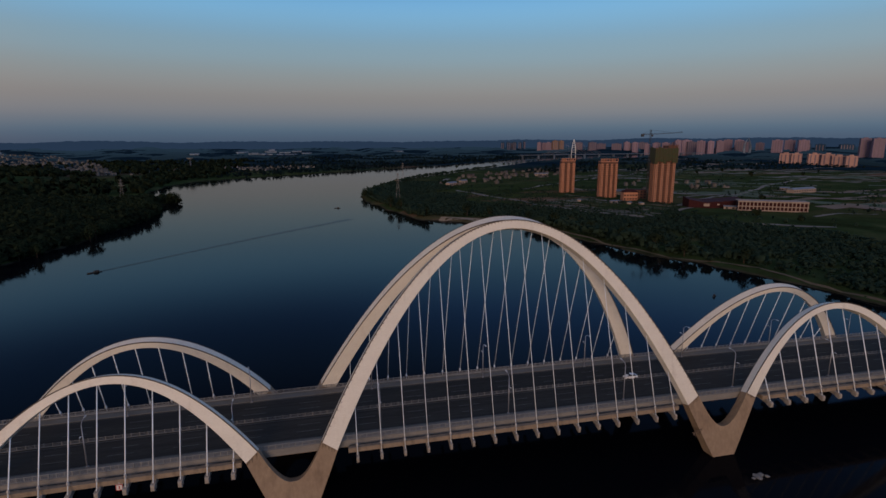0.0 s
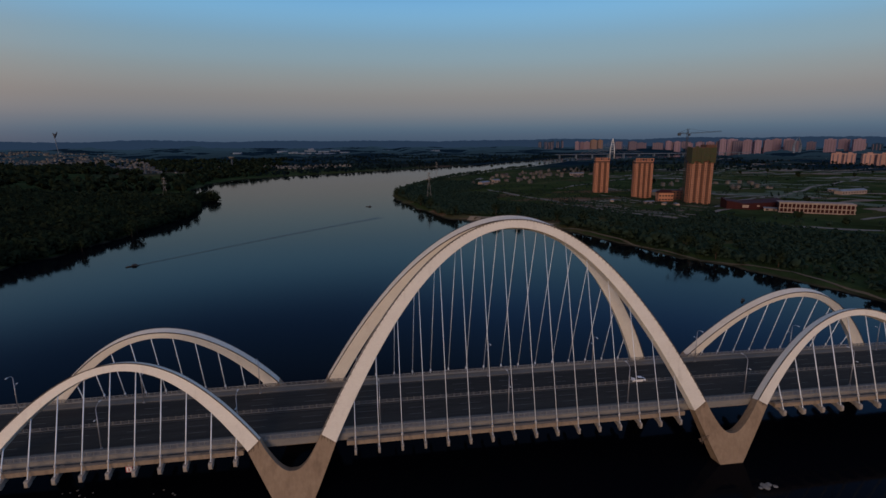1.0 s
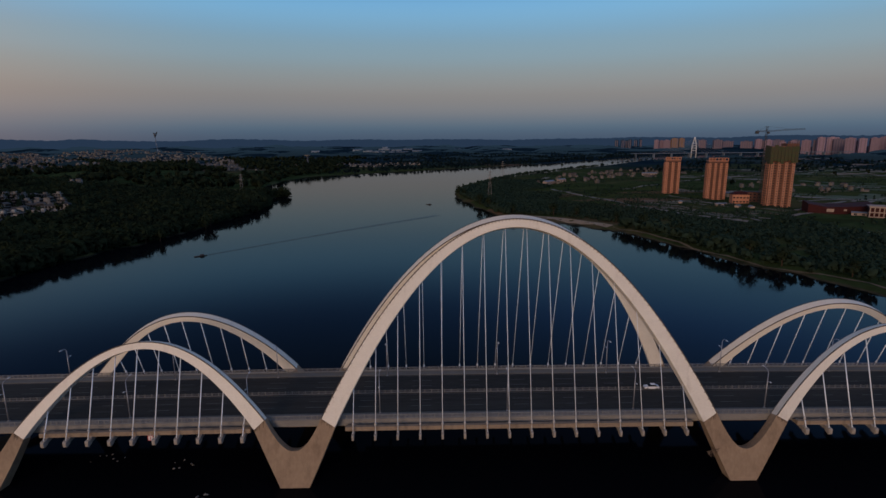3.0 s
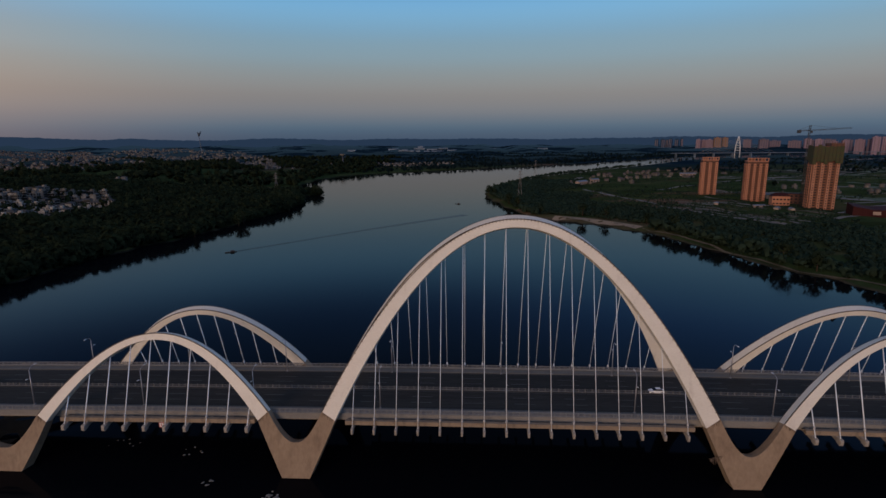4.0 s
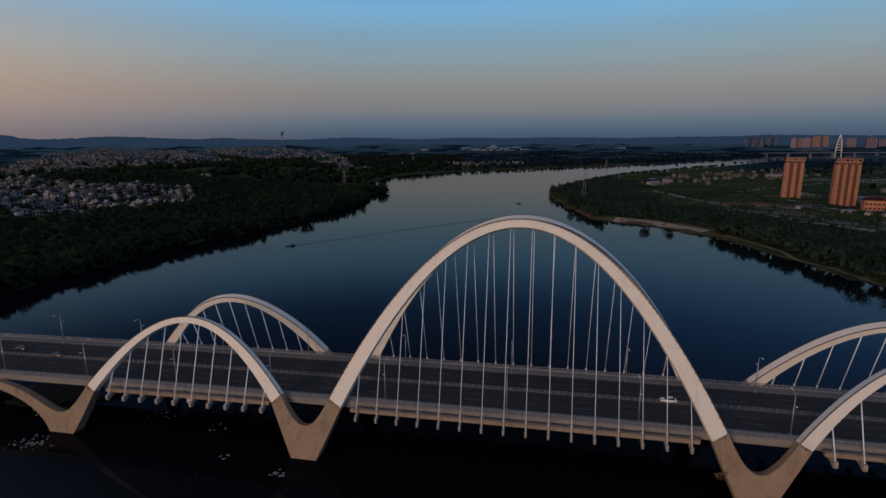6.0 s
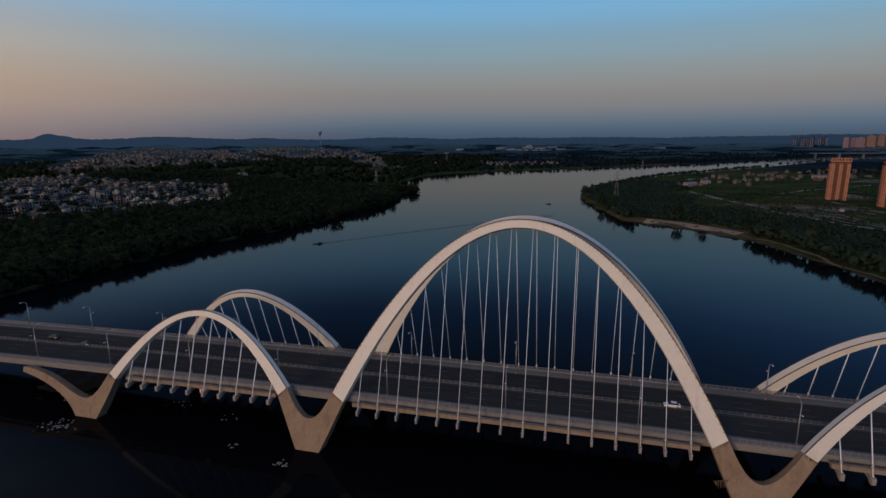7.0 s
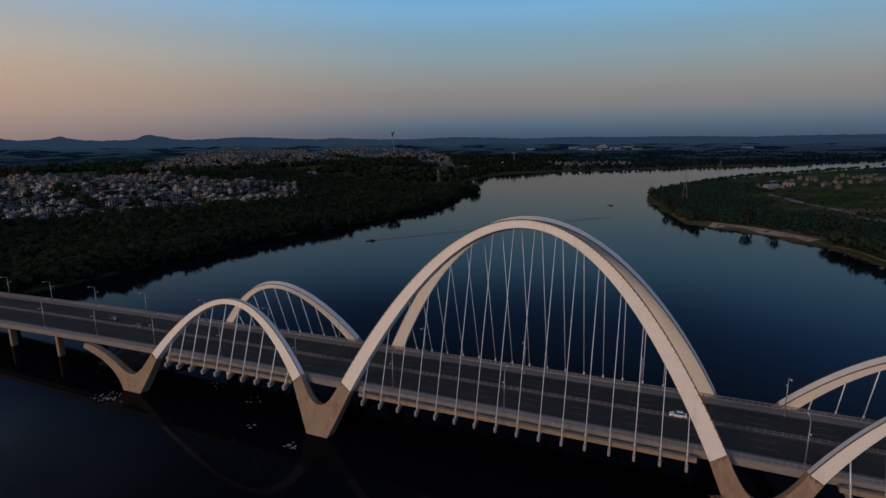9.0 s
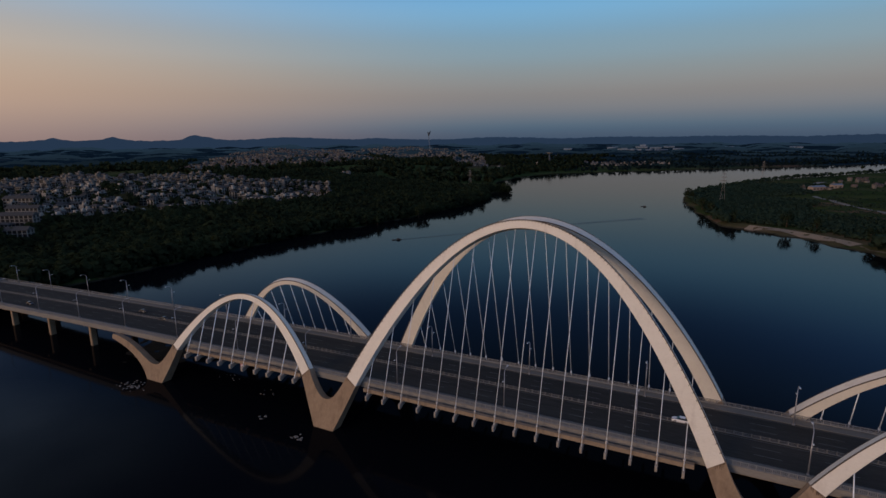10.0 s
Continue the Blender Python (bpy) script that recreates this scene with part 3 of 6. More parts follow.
def v_pier_mesh(base, notch, left, right, side, n=14):
    """A V pier lying in the leaning plane. left, right: (outer curve, inner curve), each a list of (x, z) from the foot upwards."""
    bm = bmesh.new()
    def pair(p):
        w = 2.6 + 0.9 * max(0, (14 - p[1]) / 14)
        return bm.verts.new(on_plane(p[0], p[1], side)), bm.verts.new(on_plane(p[0], p[1], side, w))
    nb = pair(notch)
    feet = [pair(b) for b in base]
    low = [pair((b[0] + (0.4 if k == 0 else -0.4), -2.5)) for k, b in enumerate(base)]
    def quad(a, b, c, d):
        bm.faces.new((a[0], b[0], c[0], d[0]))
        bm.faces.new((a[1], b[1], c[1], d[1]))
    for leg, (outer, inner) in enumerate((left, right)):
        o, i = bezier(outer, n), bezier(inner, n)
        os, ins = [feet[leg]] + [pair(p) for p in o[1:]], [nb] + [pair(p) for p in i[1:]]
        for k in range(n):
            quad(os[k], os[k + 1], ins[k + 1], ins[k])
            bm.faces.new((os[k][0], os[k + 1][0], os[k + 1][1], os[k][1]))
            bm.faces.new((ins[k][0], ins[k + 1][0], ins[k + 1][1], ins[k][1]))
        bm.faces.new((os[n][0], ins[n][0], ins[n][1], os[n][1]))
    bm.faces.new((feet[0][0], nb[0], feet[1][0]))
    bm.faces.new((feet[0][1], nb[1], feet[1][1]))
    quad(feet[0], feet[1], low[1], low[0])
    for k in (0, 1):
        bm.faces.new((feet[k][0], feet[k][1], low[k][1], low[k][0]))
    bmesh.ops.recalc_face_normals(bm, faces=bm.faces)
    return bm


# the joints of the ribs: inner and outer edge
WI, WE = west_arch(1)
MI, ME = main_arch(-1)
NI_, NE_ = main_arch(1)
EI, EE = east_arch(-1)
VI, VE = west_arch(-1)
FI, FE = east_arch(1)
PIERS = [
    (((-64.2, 0), (-56.5, 0)), (-60.7, 9.3), ([(-64.2, 0), (-67.6, 6.8), WI], [(-60.7, 9.3), (-63.9, 8.7), WE]), ([(-56.5, 0), (-53.3, 6.8), MI], [(-60.7, 9.3), (-57.6, 8.7), ME])),
    (((56.5, 0), (63.6, 0)), (61.0, 8.1), ([(56.5, 0), (53.3, 6.8), NI_], [(61.0, 8.1), (57.6, 8.0), NE_]), ([(63.6, 0), (68.0, 6.8), EI], [(61.0, 8.1), (64.4, 7.8), EE])),
    (((-147.0, 0), (-138.3, 0)), (-143.6, 6.2), ([(-147.0, 0), (-152.5, 8.5), (-171.6, 11.9)], [(-143.6, 6.2), (-149.5, 5.6), (-156.5, 13.2), (-171.6, 13.7)]), ([(-138.3, 0), (-134.8, 6.5), VI], [(-143.6, 6.2), (-140.0, 5.8), VE])),
    (((148.0, 0), (157.0, 0)), (153.0, 6.2), ([(148.0, 0), (144.8, 6.5), FI], [(153.0, 6.2), (149.4, 5.8), FE]), ([(157.0, 0), (162.5, 8.5), (181.6, 11.6)], [(153.0, 6.2), (159.0, 5.6), (166.0, 13.0), (181.6, 13.4)])),
]
for base, notch, left, right in PIERS:
    for side in (-1, 1):
        under(part("v_pier", v_pier_mesh(base, notch, left, right, side), CONCRETE, None, "bare brown concrete V-shaped pier standing in the water"))

# dark drips below the joints between ribs and piers
dr = random.Random(17)
for (xi, zi), (xe, ze) in ((WI, WE), (MI, ME), (NI_, NE_), (EI, EE), (VI, VE), (FI, FE)):
    bm = bmesh.new()
    for j in range(11):
        t = dr.uniform(0.04, 0.96)
        x, z = xi + (xe - xi) * t, zi + (ze - zi) * t - 0.05
        w, h = dr.uniform(0.05, 0.16), dr.uniform(0.4, 1.9) * (0.4 + t * 0.6)
        q = [on_plane(x + u, z - v * h, -1, -0.012) for u, v in ((-w, 0), (w, 0), (w * 0.7, 0.6), (w * 0.2, 1), (-w * 0.3, 1), (-w * 0.8, 0.5))]
        bm.faces.new([bm.verts.new(p) for p in q])
    tagged(under(part("drip_stain", bm, DRIP, None, "dark drip stains under the joint")), kind="stuff")

# long dark runs across the eastern main pier's leg, under an old pour joint
bm = bmesh.new()
for j in range(13):
    t = dr.uniform(0.06, 0.80)
    x, z = 49.9 + 4.6 * t, 7.3 + 1.1 * t
    w, h = dr.uniform(0.05, 0.13), dr.uniform(0.5, 2.2)
    for q in ([(-w, 0), (w, 0), (w * 0.7, 0.6), (w * 0.2, 1), (-w * 0.3, 1), (-w * 0.8, 0.5)], [(-0.5, -0.04 / h), (0.4, -0.10 / h), (0.35, 0.05 / h), (-0.45, 0.10 / h)]):
        bm.faces.new([bm.verts.new(on_plane(x + u, z - v * h, -1, -0.012 - 0.004 * (len(q) == 4))) for u, v in q])
tagged(under(part("drip_stain", bm, DRIP, None, "dark runs under an old pour joint")), kind="stuff")

# ---- deck ----
HALF, EDGE = 12.2, 15.5                    # half width of the road, and of the whole deck
X0, X1, DX = -420.0, 300.0, 12.0


def strip(bm, h0, h1, lift0, lift1, x0=X0, x1=X1, dx=DX):
    """A bar along the deck between half widths h0 and h1 and from lift0 to lift1 over the road."""
    n = max(1, round((x1 - x0) / dx))
    prev = None
    for k in range(n + 1):
        x = x0 + (x1 - x0) * k / n
        z = deck_z(x)
        ring = [bm.verts.new((x, MID + h, z + q)) for h, q in ((h0, lift0), (h1, lift0), (h1, lift1), (h0, lift1))]
        if prev:
            for j in range(4):
                bm.faces.new((prev[j], prev[(j + 1) % 4], ring[(j + 1) % 4], ring[j]))
        else:
            bm.faces.new(ring[::-1])
        prev = ring
    bm.faces.new(prev)
    bmesh.ops.recalc_face_normals(bm, faces=bm.faces)
    return bm


road = tagged(part("road", strip(bmesh.new(), -HALF, HALF, -1.0, 0.0), ASPHALT), "dark asphalt carriageway across the bridge", "road", kind="structure")
under(part("deck_girder", strip(bmesh.new(), -14.4, 14.4, -2.4, -1.304), BEAM, None, "brown concrete girder under the road"))
for s in (-1, 1):
    a, b = sorted((s * HALF, s * EDGE))
    under(part("walkway", strip(bmesh.new(), a, b, -1.3, 0.16), WALKWAY, None, "raised paved walkway along the road"))
    a, b = sorted((s * EDGE, s * (EDGE + 0.25)))
    under(part("fascia", strip(bmesh.new(), a, b, -1.5, 0.30), KERB, None, "grey concrete fascia of the deck edge"))
# lane markings
bm = bmesh.new()
for h in (-11.7, -0.9, 0.9, 11.7):
    strip(bm, h - 0.08, h + 0.08, 0.002, 0.006)
part("edge_line", bm, WHITEMARK, road, "worn white edge line")
bm = bmesh.new()
for h in (-8.1, -4.5, 4.5, 8.1):
    for k in range(48):
        strip(bm, h - 0.07, h + 0.07, 0.002, 0.006, X0 + 15 * k, X0 + 15 * k + 6, 6)
tagged(part("lane_dash", bm, WHITEMARK, road, "worn white lane dashes"), kind="stuff")

# ---- hangers, brackets and tie beams ----
HANG = [(main_arch, -45 + 6 * k, 0.081) for k in range(16)]
HANG += [(west_arch, -74.3 - 5.82 * k, 0.135) for k in range(10)]
HANG += [(east_arch, 77.7 + 6.35 * k, 0.135) for k in range(10)]


def bracket_mesh(slim):
    """A tapered cantilever under the deck with a thick rounded head, for the south side, at the deck's height 0."""
    bm = bmesh.new()
    prof = [(-13.6, -1.1, -2.7, 0.42), (-16.0, -1.15, -2.7, 0.42), (-18.4, -1.75, -3.0, 0.42), (-18.8, -1.85, -3.25, 0.52), (-20.1, -2.0, -3.6, 0.52), (-20.35, -2.25, -3.3, 0.40)]
    prev = None
    for y, zt, zb, w in prof:
        w *= slim
        ring = [bm.verts.new(p) for p in ((-w, y, zb), (w, y, zb), (w, y, zt), (-w, y, zt))]
        if prev:
            for j in range(4):
                bm.faces.new((prev[j], prev[(j + 1) % 4], ring[(j + 1) % 4], ring[j]))
        else:
            bm.faces.new(ring)
        prev = ring
    bm.faces.new(prev)
    bmesh.ops.recalc_face_normals(bm, faces=bm.faces)
    me = bpy.data.meshes.new("bracket")
    bm.to_mesh(me)
    bm.free()
    return me


def socket_mesh():
    bm = bmesh.new()
    tube(bm, (0, 0, -0.35), (0, 0, 0.2), 0.28, n=10)
    tube(bm, (0, 0, 0.2), (0, 0, 0.5), 0.28, 0.17, n=10)
    me = bpy.data.meshes.new("socket")
    bm.to_mesh(me)
    bm.free()
    return me


BRACKET_ME, SIDE_BRACKET_ME, SOCKET_ME, NEAR_SOCKET_ME = bracket_mesh(0.62), bracket_mesh(0.95), socket_mesh(), socket_mesh()
for arch, x, r in HANG:
    x_lo, x_hi = arch(-1)[0][0], arch(1)[0][0]
    (xi, zi), _ = arch((2 * x - x_lo - x_hi) / (x_hi - x_lo))
    for s in (-1, 1):
        z = deck_z(x)
        o = far_shift(arch, s)
        top = on_plane(x + o, zi + 0.15, s, 1.1)
        foot = Vector((x + o, MID + s * 19.5, z - 1.9))
        bm = tube(bmesh.new(), foot, top, r, n=8)
        h = under(part("hanger", bm, HANGER, None))
        k = (z + 0.35 - foot.z) / (top.z - foot.z)
        # northern sockets are near white, southern ones a duller grey
        so = under(part_of("socket", SOCKET_ME, SOCKET, None, "near-white steel hanger socket") if s > 0 else part_of("socket", NEAR_SOCKET_ME, DULLSOCKET, None, "dull grey steel hanger socket"), h)
        so.location = foot.lerp(top, k)
        br = under(part_of("bracket", BRACKET_ME if arch is main_arch else SIDE_BRACKET_ME, BRACKET, None))
        br.matrix_basis = Matrix.Translation((x + o, MID, z)) @ (Matrix.Identity(4) if s < 0 else Matrix.Rotation(math.pi, 4, "Z"))
for x0, x1 in ((-47.2, 47.2), (-128.6, -72.6), (76.0, 136.8)):
    for s in (-1, 1):
        a, b = sorted((s * 17.25, s * 18.3))
        under(part("tie_beam", strip(bmesh.new(), a, b, -1.72, -0.55, x0, x1, 6), BEAM, None, "brown tie beam outside the deck edge"))
        a, b = sorted((s * 16.35, s * 16.95))
        under(part("service_ledge", strip(bmesh.new(), a, b, -1.35, -1.0, x0, x1, 6), BEAM, None, "narrow concrete service ledge"))

# columns of the western and eastern approach spans
def column_mesh():
    bm = bmesh.new()
    box(bm, -0.8, 0.8, -1.3, 1.3, -2.4 - 16, -2.4, 0.25)
    me = bpy.data.meshes.new("column")
    bm.to_mesh(me)
    bm.free()
    return me


COLUMN_ME = column_mesh()
for x in (-203, -236, -269, -302, -335, -368, -401, 214, 247, 280):
    for y in (-9.5, 9.5):
        c = under(part_of("column", COLUMN_ME, CONCRETE, None, "plain concrete column"))
        c.location = (x, MID + y, deck_z(x))
    cap = under(part("cap_beam", box(bmesh.new(), x - 0.9, x + 0.9, MID - 13, MID + 13, deck_z(x) - 3.4, deck_z(x) - 2.404, 0.15), CONCRETE))


# ---- fences along the deck ----
def fence(s):
    y = MID + s * (EDGE - 0.12)
    f = thing("fence", (0, y, deck_z(0) + 0.18), "low pale metal fence along the walkway's outer edge", "fence", "walkway fences")
    def keep(ob):
        ob.parent = f
        ob.matrix_parent_inverse = Matrix.Translation(-f.location)
        return ob
    h = s * (EDGE - 0.12)
    for lo, hi, w in ((1.12, 1.24, 0.07), (0.78, 0.83, 0.04), (0.45, 0.50, 0.04), (0.18, 0.42, 0.12)):
        keep(part("plinth" if lo < 0.2 else "rail", strip(bmesh.new(), h - w, h + w, lo + 0.18 * (lo > 0.2), hi + 0.18 * (lo > 0.2), X0, X1, 12), RAIL))
    bm = box(bmesh.new(), -0.08, 0.08, -0.08, 0.08, 0.18, 1.5)
    me = bpy.data.meshes.new("post")
    bm.to_mesh(me)
    bm.free()
    rest = bmesh.new()
    k, x = 0, X0
    while x < X1:
        if -290 < x < 150:
            p = keep(part_of("post", me, RAIL))
            p.location = (x, y, deck_z(x))
        else:
            box(rest, x - 0.08, x + 0.08, y - 0.08, y + 0.08, deck_z(x) + 0.18, deck_z(x) + 1.5)
        x += 1.6
    tagged(keep(part("post_row", rest, RAIL)), kind="stuff")
    bars = bmesh.new()
    x = -300.0
    while x < 160:
        box(bars, x - 0.025, x + 0.025, y - 0.02, y + 0.02, deck_z(x) + 0.5, deck_z(x) + 1.4)
        x += 0.4
    tagged(keep(part("baluster_row", bars, RAIL)), kind="stuff")


fence(-1)
fence(1)

# median barrier
med = thing("median_barrier", (0, MID, deck_z(0)), "low pale barrier fence along the middle of the road", "barrier")
def in_median(ob):
    ob.parent = med
    ob.matrix_parent_inverse = Matrix.Translation(-med.location)
    return ob
for lo, hi, w in ((0.80, 0.90, 0.06), (0.45, 0.52, 0.05), (0.0, 0.16, 0.16)):
    in_median(part("rail" if lo else "base_strip", strip(bmesh.new(), -w, w, lo + 0.006, hi, X0, X1, 12), MEDIAN))
_bm = box(bmesh.new(), -0.10, 0.10, -0.10, 0.10, 0.006, 1.05)
MPOST = bpy.data.meshes.new("post")
_bm.to_mesh(MPOST)
_bm.free()
for k in range(230):
    x = -300 + 2.0 * k
    in_median(part_of("post", MPOST, MEDIAN)).location = (x, MID, deck_z(x))


# ---- street lamps on the bridge ----
LAMP_GLASS = material("lamp_glass", (0.7, 0.7, 0.68), rough=0.2, scale=3, fine=4)


def ground_z(x, y):
    return float(height(np.array([x]), np.array([y]))[0])


def street_lamp():
    """A tall lamp; its long arm reaches over the road (towards +y), the short one over the walkway."""
    e = thing("street_lamp", (0, 0, 0), "tall slender grey street lamp with two arms beside the road", "street lamp", "street lamps on the bridge")
    part("base_plate", box(bmesh.new(), -0.28, 0.28, -0.28, 0.28, 0, 0.35, 0.05), STEEL, e)
    bm = tube(bmesh.new(), (0, 0, 0.3), (0, 0, 10.8), 0.17, 0.10, 10)
    part("pole", bm, STEEL, e)
    bm = bmesh.new()
    pts = [Vector((0, 0, 10.7)), Vector((0, 0.35, 11.3)), Vector((0, 1.1, 11.65)), Vector((0, 2.1, 11.75))]
    for a, b in zip(pts, pts[1:]):
        tube(bm, a, b, 0.085, n=6)
    arm = part("arm", bm, STEEL, e)
    part("lamp_head", box(bmesh.new(), -0.2, 0.2, 2.0, 3.0, 11.65, 11.85, 0.06), LAMP_GLASS, arm, "pale lamp head")
    bm = tube(bmesh.new(), (0, 0, 8.1), (0, -1.0, 8.45), 0.06, n=6)
    low = part("arm", bm, STEEL, e)
    part("lamp_head", box(bmesh.new(), -0.17, 0.17, -1.65, -0.95, 8.4, 8.56, 0.05), LAMP_GLASS, low, "pale lamp head")
    return e


LAMP_X = [-303, -270, -236, -203.5, -170.5, -137.8, -104.5, -71.5, -38.4, -2.7, 33, 70.5, 107, 143, 179]
lamp = None
for x in LAMP_X:
    for s in (-1, 1):
        m = pose(x - (0 if x > -60 else 3.3 if s < 0 else 4.5 if x < -150 else 2.1), MID + s * 12.1, deck_z(x) - 0.02, 0, 0, 0 if s < 0 else 180)
        if lamp is None:
            lamp = street_lamp()
            lamp.matrix_basis = m
        else:
            copy_thing(lamp, m)

# ---- vehicles ----
GLASS = material("tinted_glass", (0.02, 0.022, 0.025), rough=0.08, scale=1, fine=2)
TYRE = material("tyre_rubber", (0.02, 0.02, 0.02), rough=0.9, scale=4, fine=4)
RIM = material("wheel_rim", (0.45, 0.45, 0.46), rough=0.35, metal=0.8, scale=5, fine=3)


def car(paint, label, m):
    e = thing("car", (0, 0, 0), label, "car", "cars on the bridge")
    bm = bmesh.new()
    prof = [(-2.25, 0.35, 0.62), (-2.2, 0.3, 0.88), (-1.55, 0.28, 0.96), (0.75, 0.28, 0.98), (1.5, 0.28, 0.90), (2.1, 0.3, 0.78), (2.25, 0.36, 0.6)]
    prev = None
    for x, lo, hi in prof:
        w = 0.88 if abs(x) < 2 else 0.76
        ring = [bm.verts.new(p) for p in ((x, -w, lo), (x, -w - 0.02, 0.5 * (lo + hi)), (x, -w + 0.06, hi), (x, w - 0.06, hi), (x, w + 0.02, 0.5 * (lo + hi)), (x, w, lo))]
        if prev:
            for j in range(6):
                bm.faces.new((prev[j], prev[(j + 1) % 6], ring[(j + 1) % 6], ring[j]))
        else:
            bm.faces.new(ring)
        prev = ring
    bm.faces.new(prev)
    bmesh.ops.recalc_face_normals(bm, faces=bm.faces)
    body = part("body", bm, paint, e)
    bm = bmesh.new()
    a = [bm.verts.new(p) for p in ((-1.75, -0.8, 0.95), (1.05, -0.8, 0.97), (1.05, 0.8, 0.97), (-1.75, 0.8, 0.95))]
    b = [bm.verts.new(p) for p in ((-1.15, -0.62, 1.42), (0.3, -0.62, 1.44), (0.3, 0.62, 1.44), (-1.15, 0.62, 1.42))]
    for j in range(4):
        bm.faces.new((a[j], a[(j + 1) % 4], b[(j + 1) % 4], b[j]))
    bm.faces.new(b)
    part("window", bm, GLASS, body, "dark tinted window band")
    part("roof", box(bmesh.new(), -1.15, 0.3, -0.64, 0.64, 1.425, 1.48, 0.03), paint, body)
    for x in (-1.4, 1.4):
        for y in (-0.82, 0.82):
            w = part("wheel", tube(bmesh.new(), (x, y - 0.1, 0.32), (x, y + 0.1, 0.32), 0.32, n=14), TYRE, e)
            part("rim", tube(bmesh.new(), (x, y - 0.115, 0.32), (x, y + 0.115, 0.32), 0.19, n=10), RIM, w)
    for y in (-0.6, 0.6):
        part("headlight", box(bmesh.new(), 2.12, 2.26, y - 0.16, y + 0.16, 0.58, 0.7, 0.02), LAMP_GLASS, body)
    e.matrix_basis = m
    return e


WHITECAR = material("white_car_paint", (0.75, 0.75, 0.76), (0.68, 0.68, 0.7), rough=0.25, scale=0.5, fine=5)
DARKCAR = material("dark_car_paint", (0.05, 0.05, 0.055), (0.04, 0.04, 0.045), rough=0.25, scale=0.5, fine=5)
for x, y, yaw, paint, label in ((43.3, 5.0, 180, WHITECAR, "white saloon car driving beside the median barrier"), (-166.5, 4.9, 180, DARKCAR, "dark saloon car driving beside the median barrier"),
                                (-186.0, 8.6, 180, DARKCAR, "dark saloon car driving in the middle lane"), (-254.0, -4.5, 0, DARKCAR, "dark saloon car driving towards the arches")):
    car(paint, label, pose(x, y, deck_z(x) + 0.004, 0, 0, yaw))

# navigation board under the deck edge
SIGNRED = material("sign_red", (0.45, 0.05, 0.04), rough=0.5, scale=2, fine=4)
SIGNWHITE = material("sign_white", (0.75, 0.74, 0.72), rough=0.5, scale=2, fine=4)
sign = thing("navigation_sign", (-99.2, MID - 18.35, 12.6), "square white navigation board with a red border under the deck", "sign")
part("board", box(bmesh.new(), -0.75, 0.75, -0.10, 0.0, -0.75, 0.75), SIGNWHITE, sign)
for a in ((-0.75, 0.75, 0.6, 0.75), (-0.75, 0.75, -0.75, -0.6), (-0.75, -0.6, -0.6, 0.6), (0.6, 0.75, -0.6, 0.6), (-0.12, 0.12, -0.4, 0.4)):
    part("red_bar", box(bmesh.new(), a[0], a[1], -0.12, -0.102, a[2], a[3]), SIGNRED, sign)
part("bracket_arm", box(bmesh.new(), -0.08, 0.08, 0.002, 0.12, -0.3, 1.3), STEEL, sign)


# ---- rocks and silt at the piers ----
def rock_mesh(seed):
    r = random.Random(seed)
    bm = bmesh.new()
    bmesh.ops.create_icosphere(bm, subdivisions=1, radius=1.0)
    for v in bm.verts:
        v.co *= r.uniform(0.65, 1.15)
        v.co.z *= 0.55
    me = bpy.data.meshes.new("rock")
    bm.to_mesh(me)
    bm.free()
    return me


ROCKS = [rock_mesh(k) for k in range(5)]
rr = random.Random(5)
for cx, cy, n, sx, sy, label in ((-147, -25, 46, 6.5, 3.2, "heap of pale broken rocks awash in the river"), (-64.5, -26.5, 18, 2.6, 1.5, "small heap of pale rocks awash in the river"),
                                 (62, -29.5, 8, 3.2, 1.2, "flat pale rocks awash beside the pier"), (-118, -4, 7, 6, 3, "dark wet rocks awash under the bridge"), (-96, -8, 6, 5, 3, "dark wet rocks awash under the bridge"),
                                 (-158, -8, 26, 9, 4, "scattered rocks on the silt beside the pier"), (-83, -21, 7, 4, 2, "scattered rocks awash beside the deck's shade")):
    heap = thing("rock_heap", (cx, cy, 0), label, "rocks", "rock heaps at the piers")
    for k in range(n):
        o = part_of("rock", ROCKS[k % 5], ROCK, heap)
        s = rr.uniform(0.15, 0.5) * (2.2 if n == 8 else 1)
        o.location = (rr.gauss(0, sx * 0.5), rr.gauss(0, sy * 0.5), 0.02)
        o.scale = (s * rr.uniform(0.8, 1.6), s, s * 0.7)
        o.rotation_euler = (0, 0, rr.uniform(0, 6.28))

# low silt bank under the western spans
bm = bmesh.new()
bmesh.ops.create_grid(bm, x_segments=40, y_segments=20, size=1.0)
for v in bm.verts:
    x, y = v.co.x, v.co.y
    e = max(0.0, 1 - x * x - y * y)
    v.co = Vector((-168 + 34 * x + 4 * noise.noise(Vector((x * 3, y * 3, 1))), 4 + 22 * y + 3 * noise.noise(Vector((x * 3, y * 3, 7))), -0.72 + 0.85 * e ** 0.6 + 0.35 * noise.noise(Vector((x * 6, y * 6, 3)))))
tagged(part("silt_bank", bm, SILT), "low wet silt bank under the western spans", "silt bank", kind="structure")

# ---- boats ----
HULL = material("dark_hull", (0.03, 0.03, 0.032), (0.05, 0.045, 0.04), rough=0.6, scale=1, fine=5)
WAKE = WATER.copy()
WAKE.name = "ruffled_water"
WAKE.node_tree.nodes["Principled BSDF"].inputs["Roughness"].default_value = 0.22
WAKE.node_tree.nodes["Bump"].inputs["Strength"].default_value = 0.75
WAKE.node_tree.nodes["Bump"].inputs["Distance"].default_value = 0.35


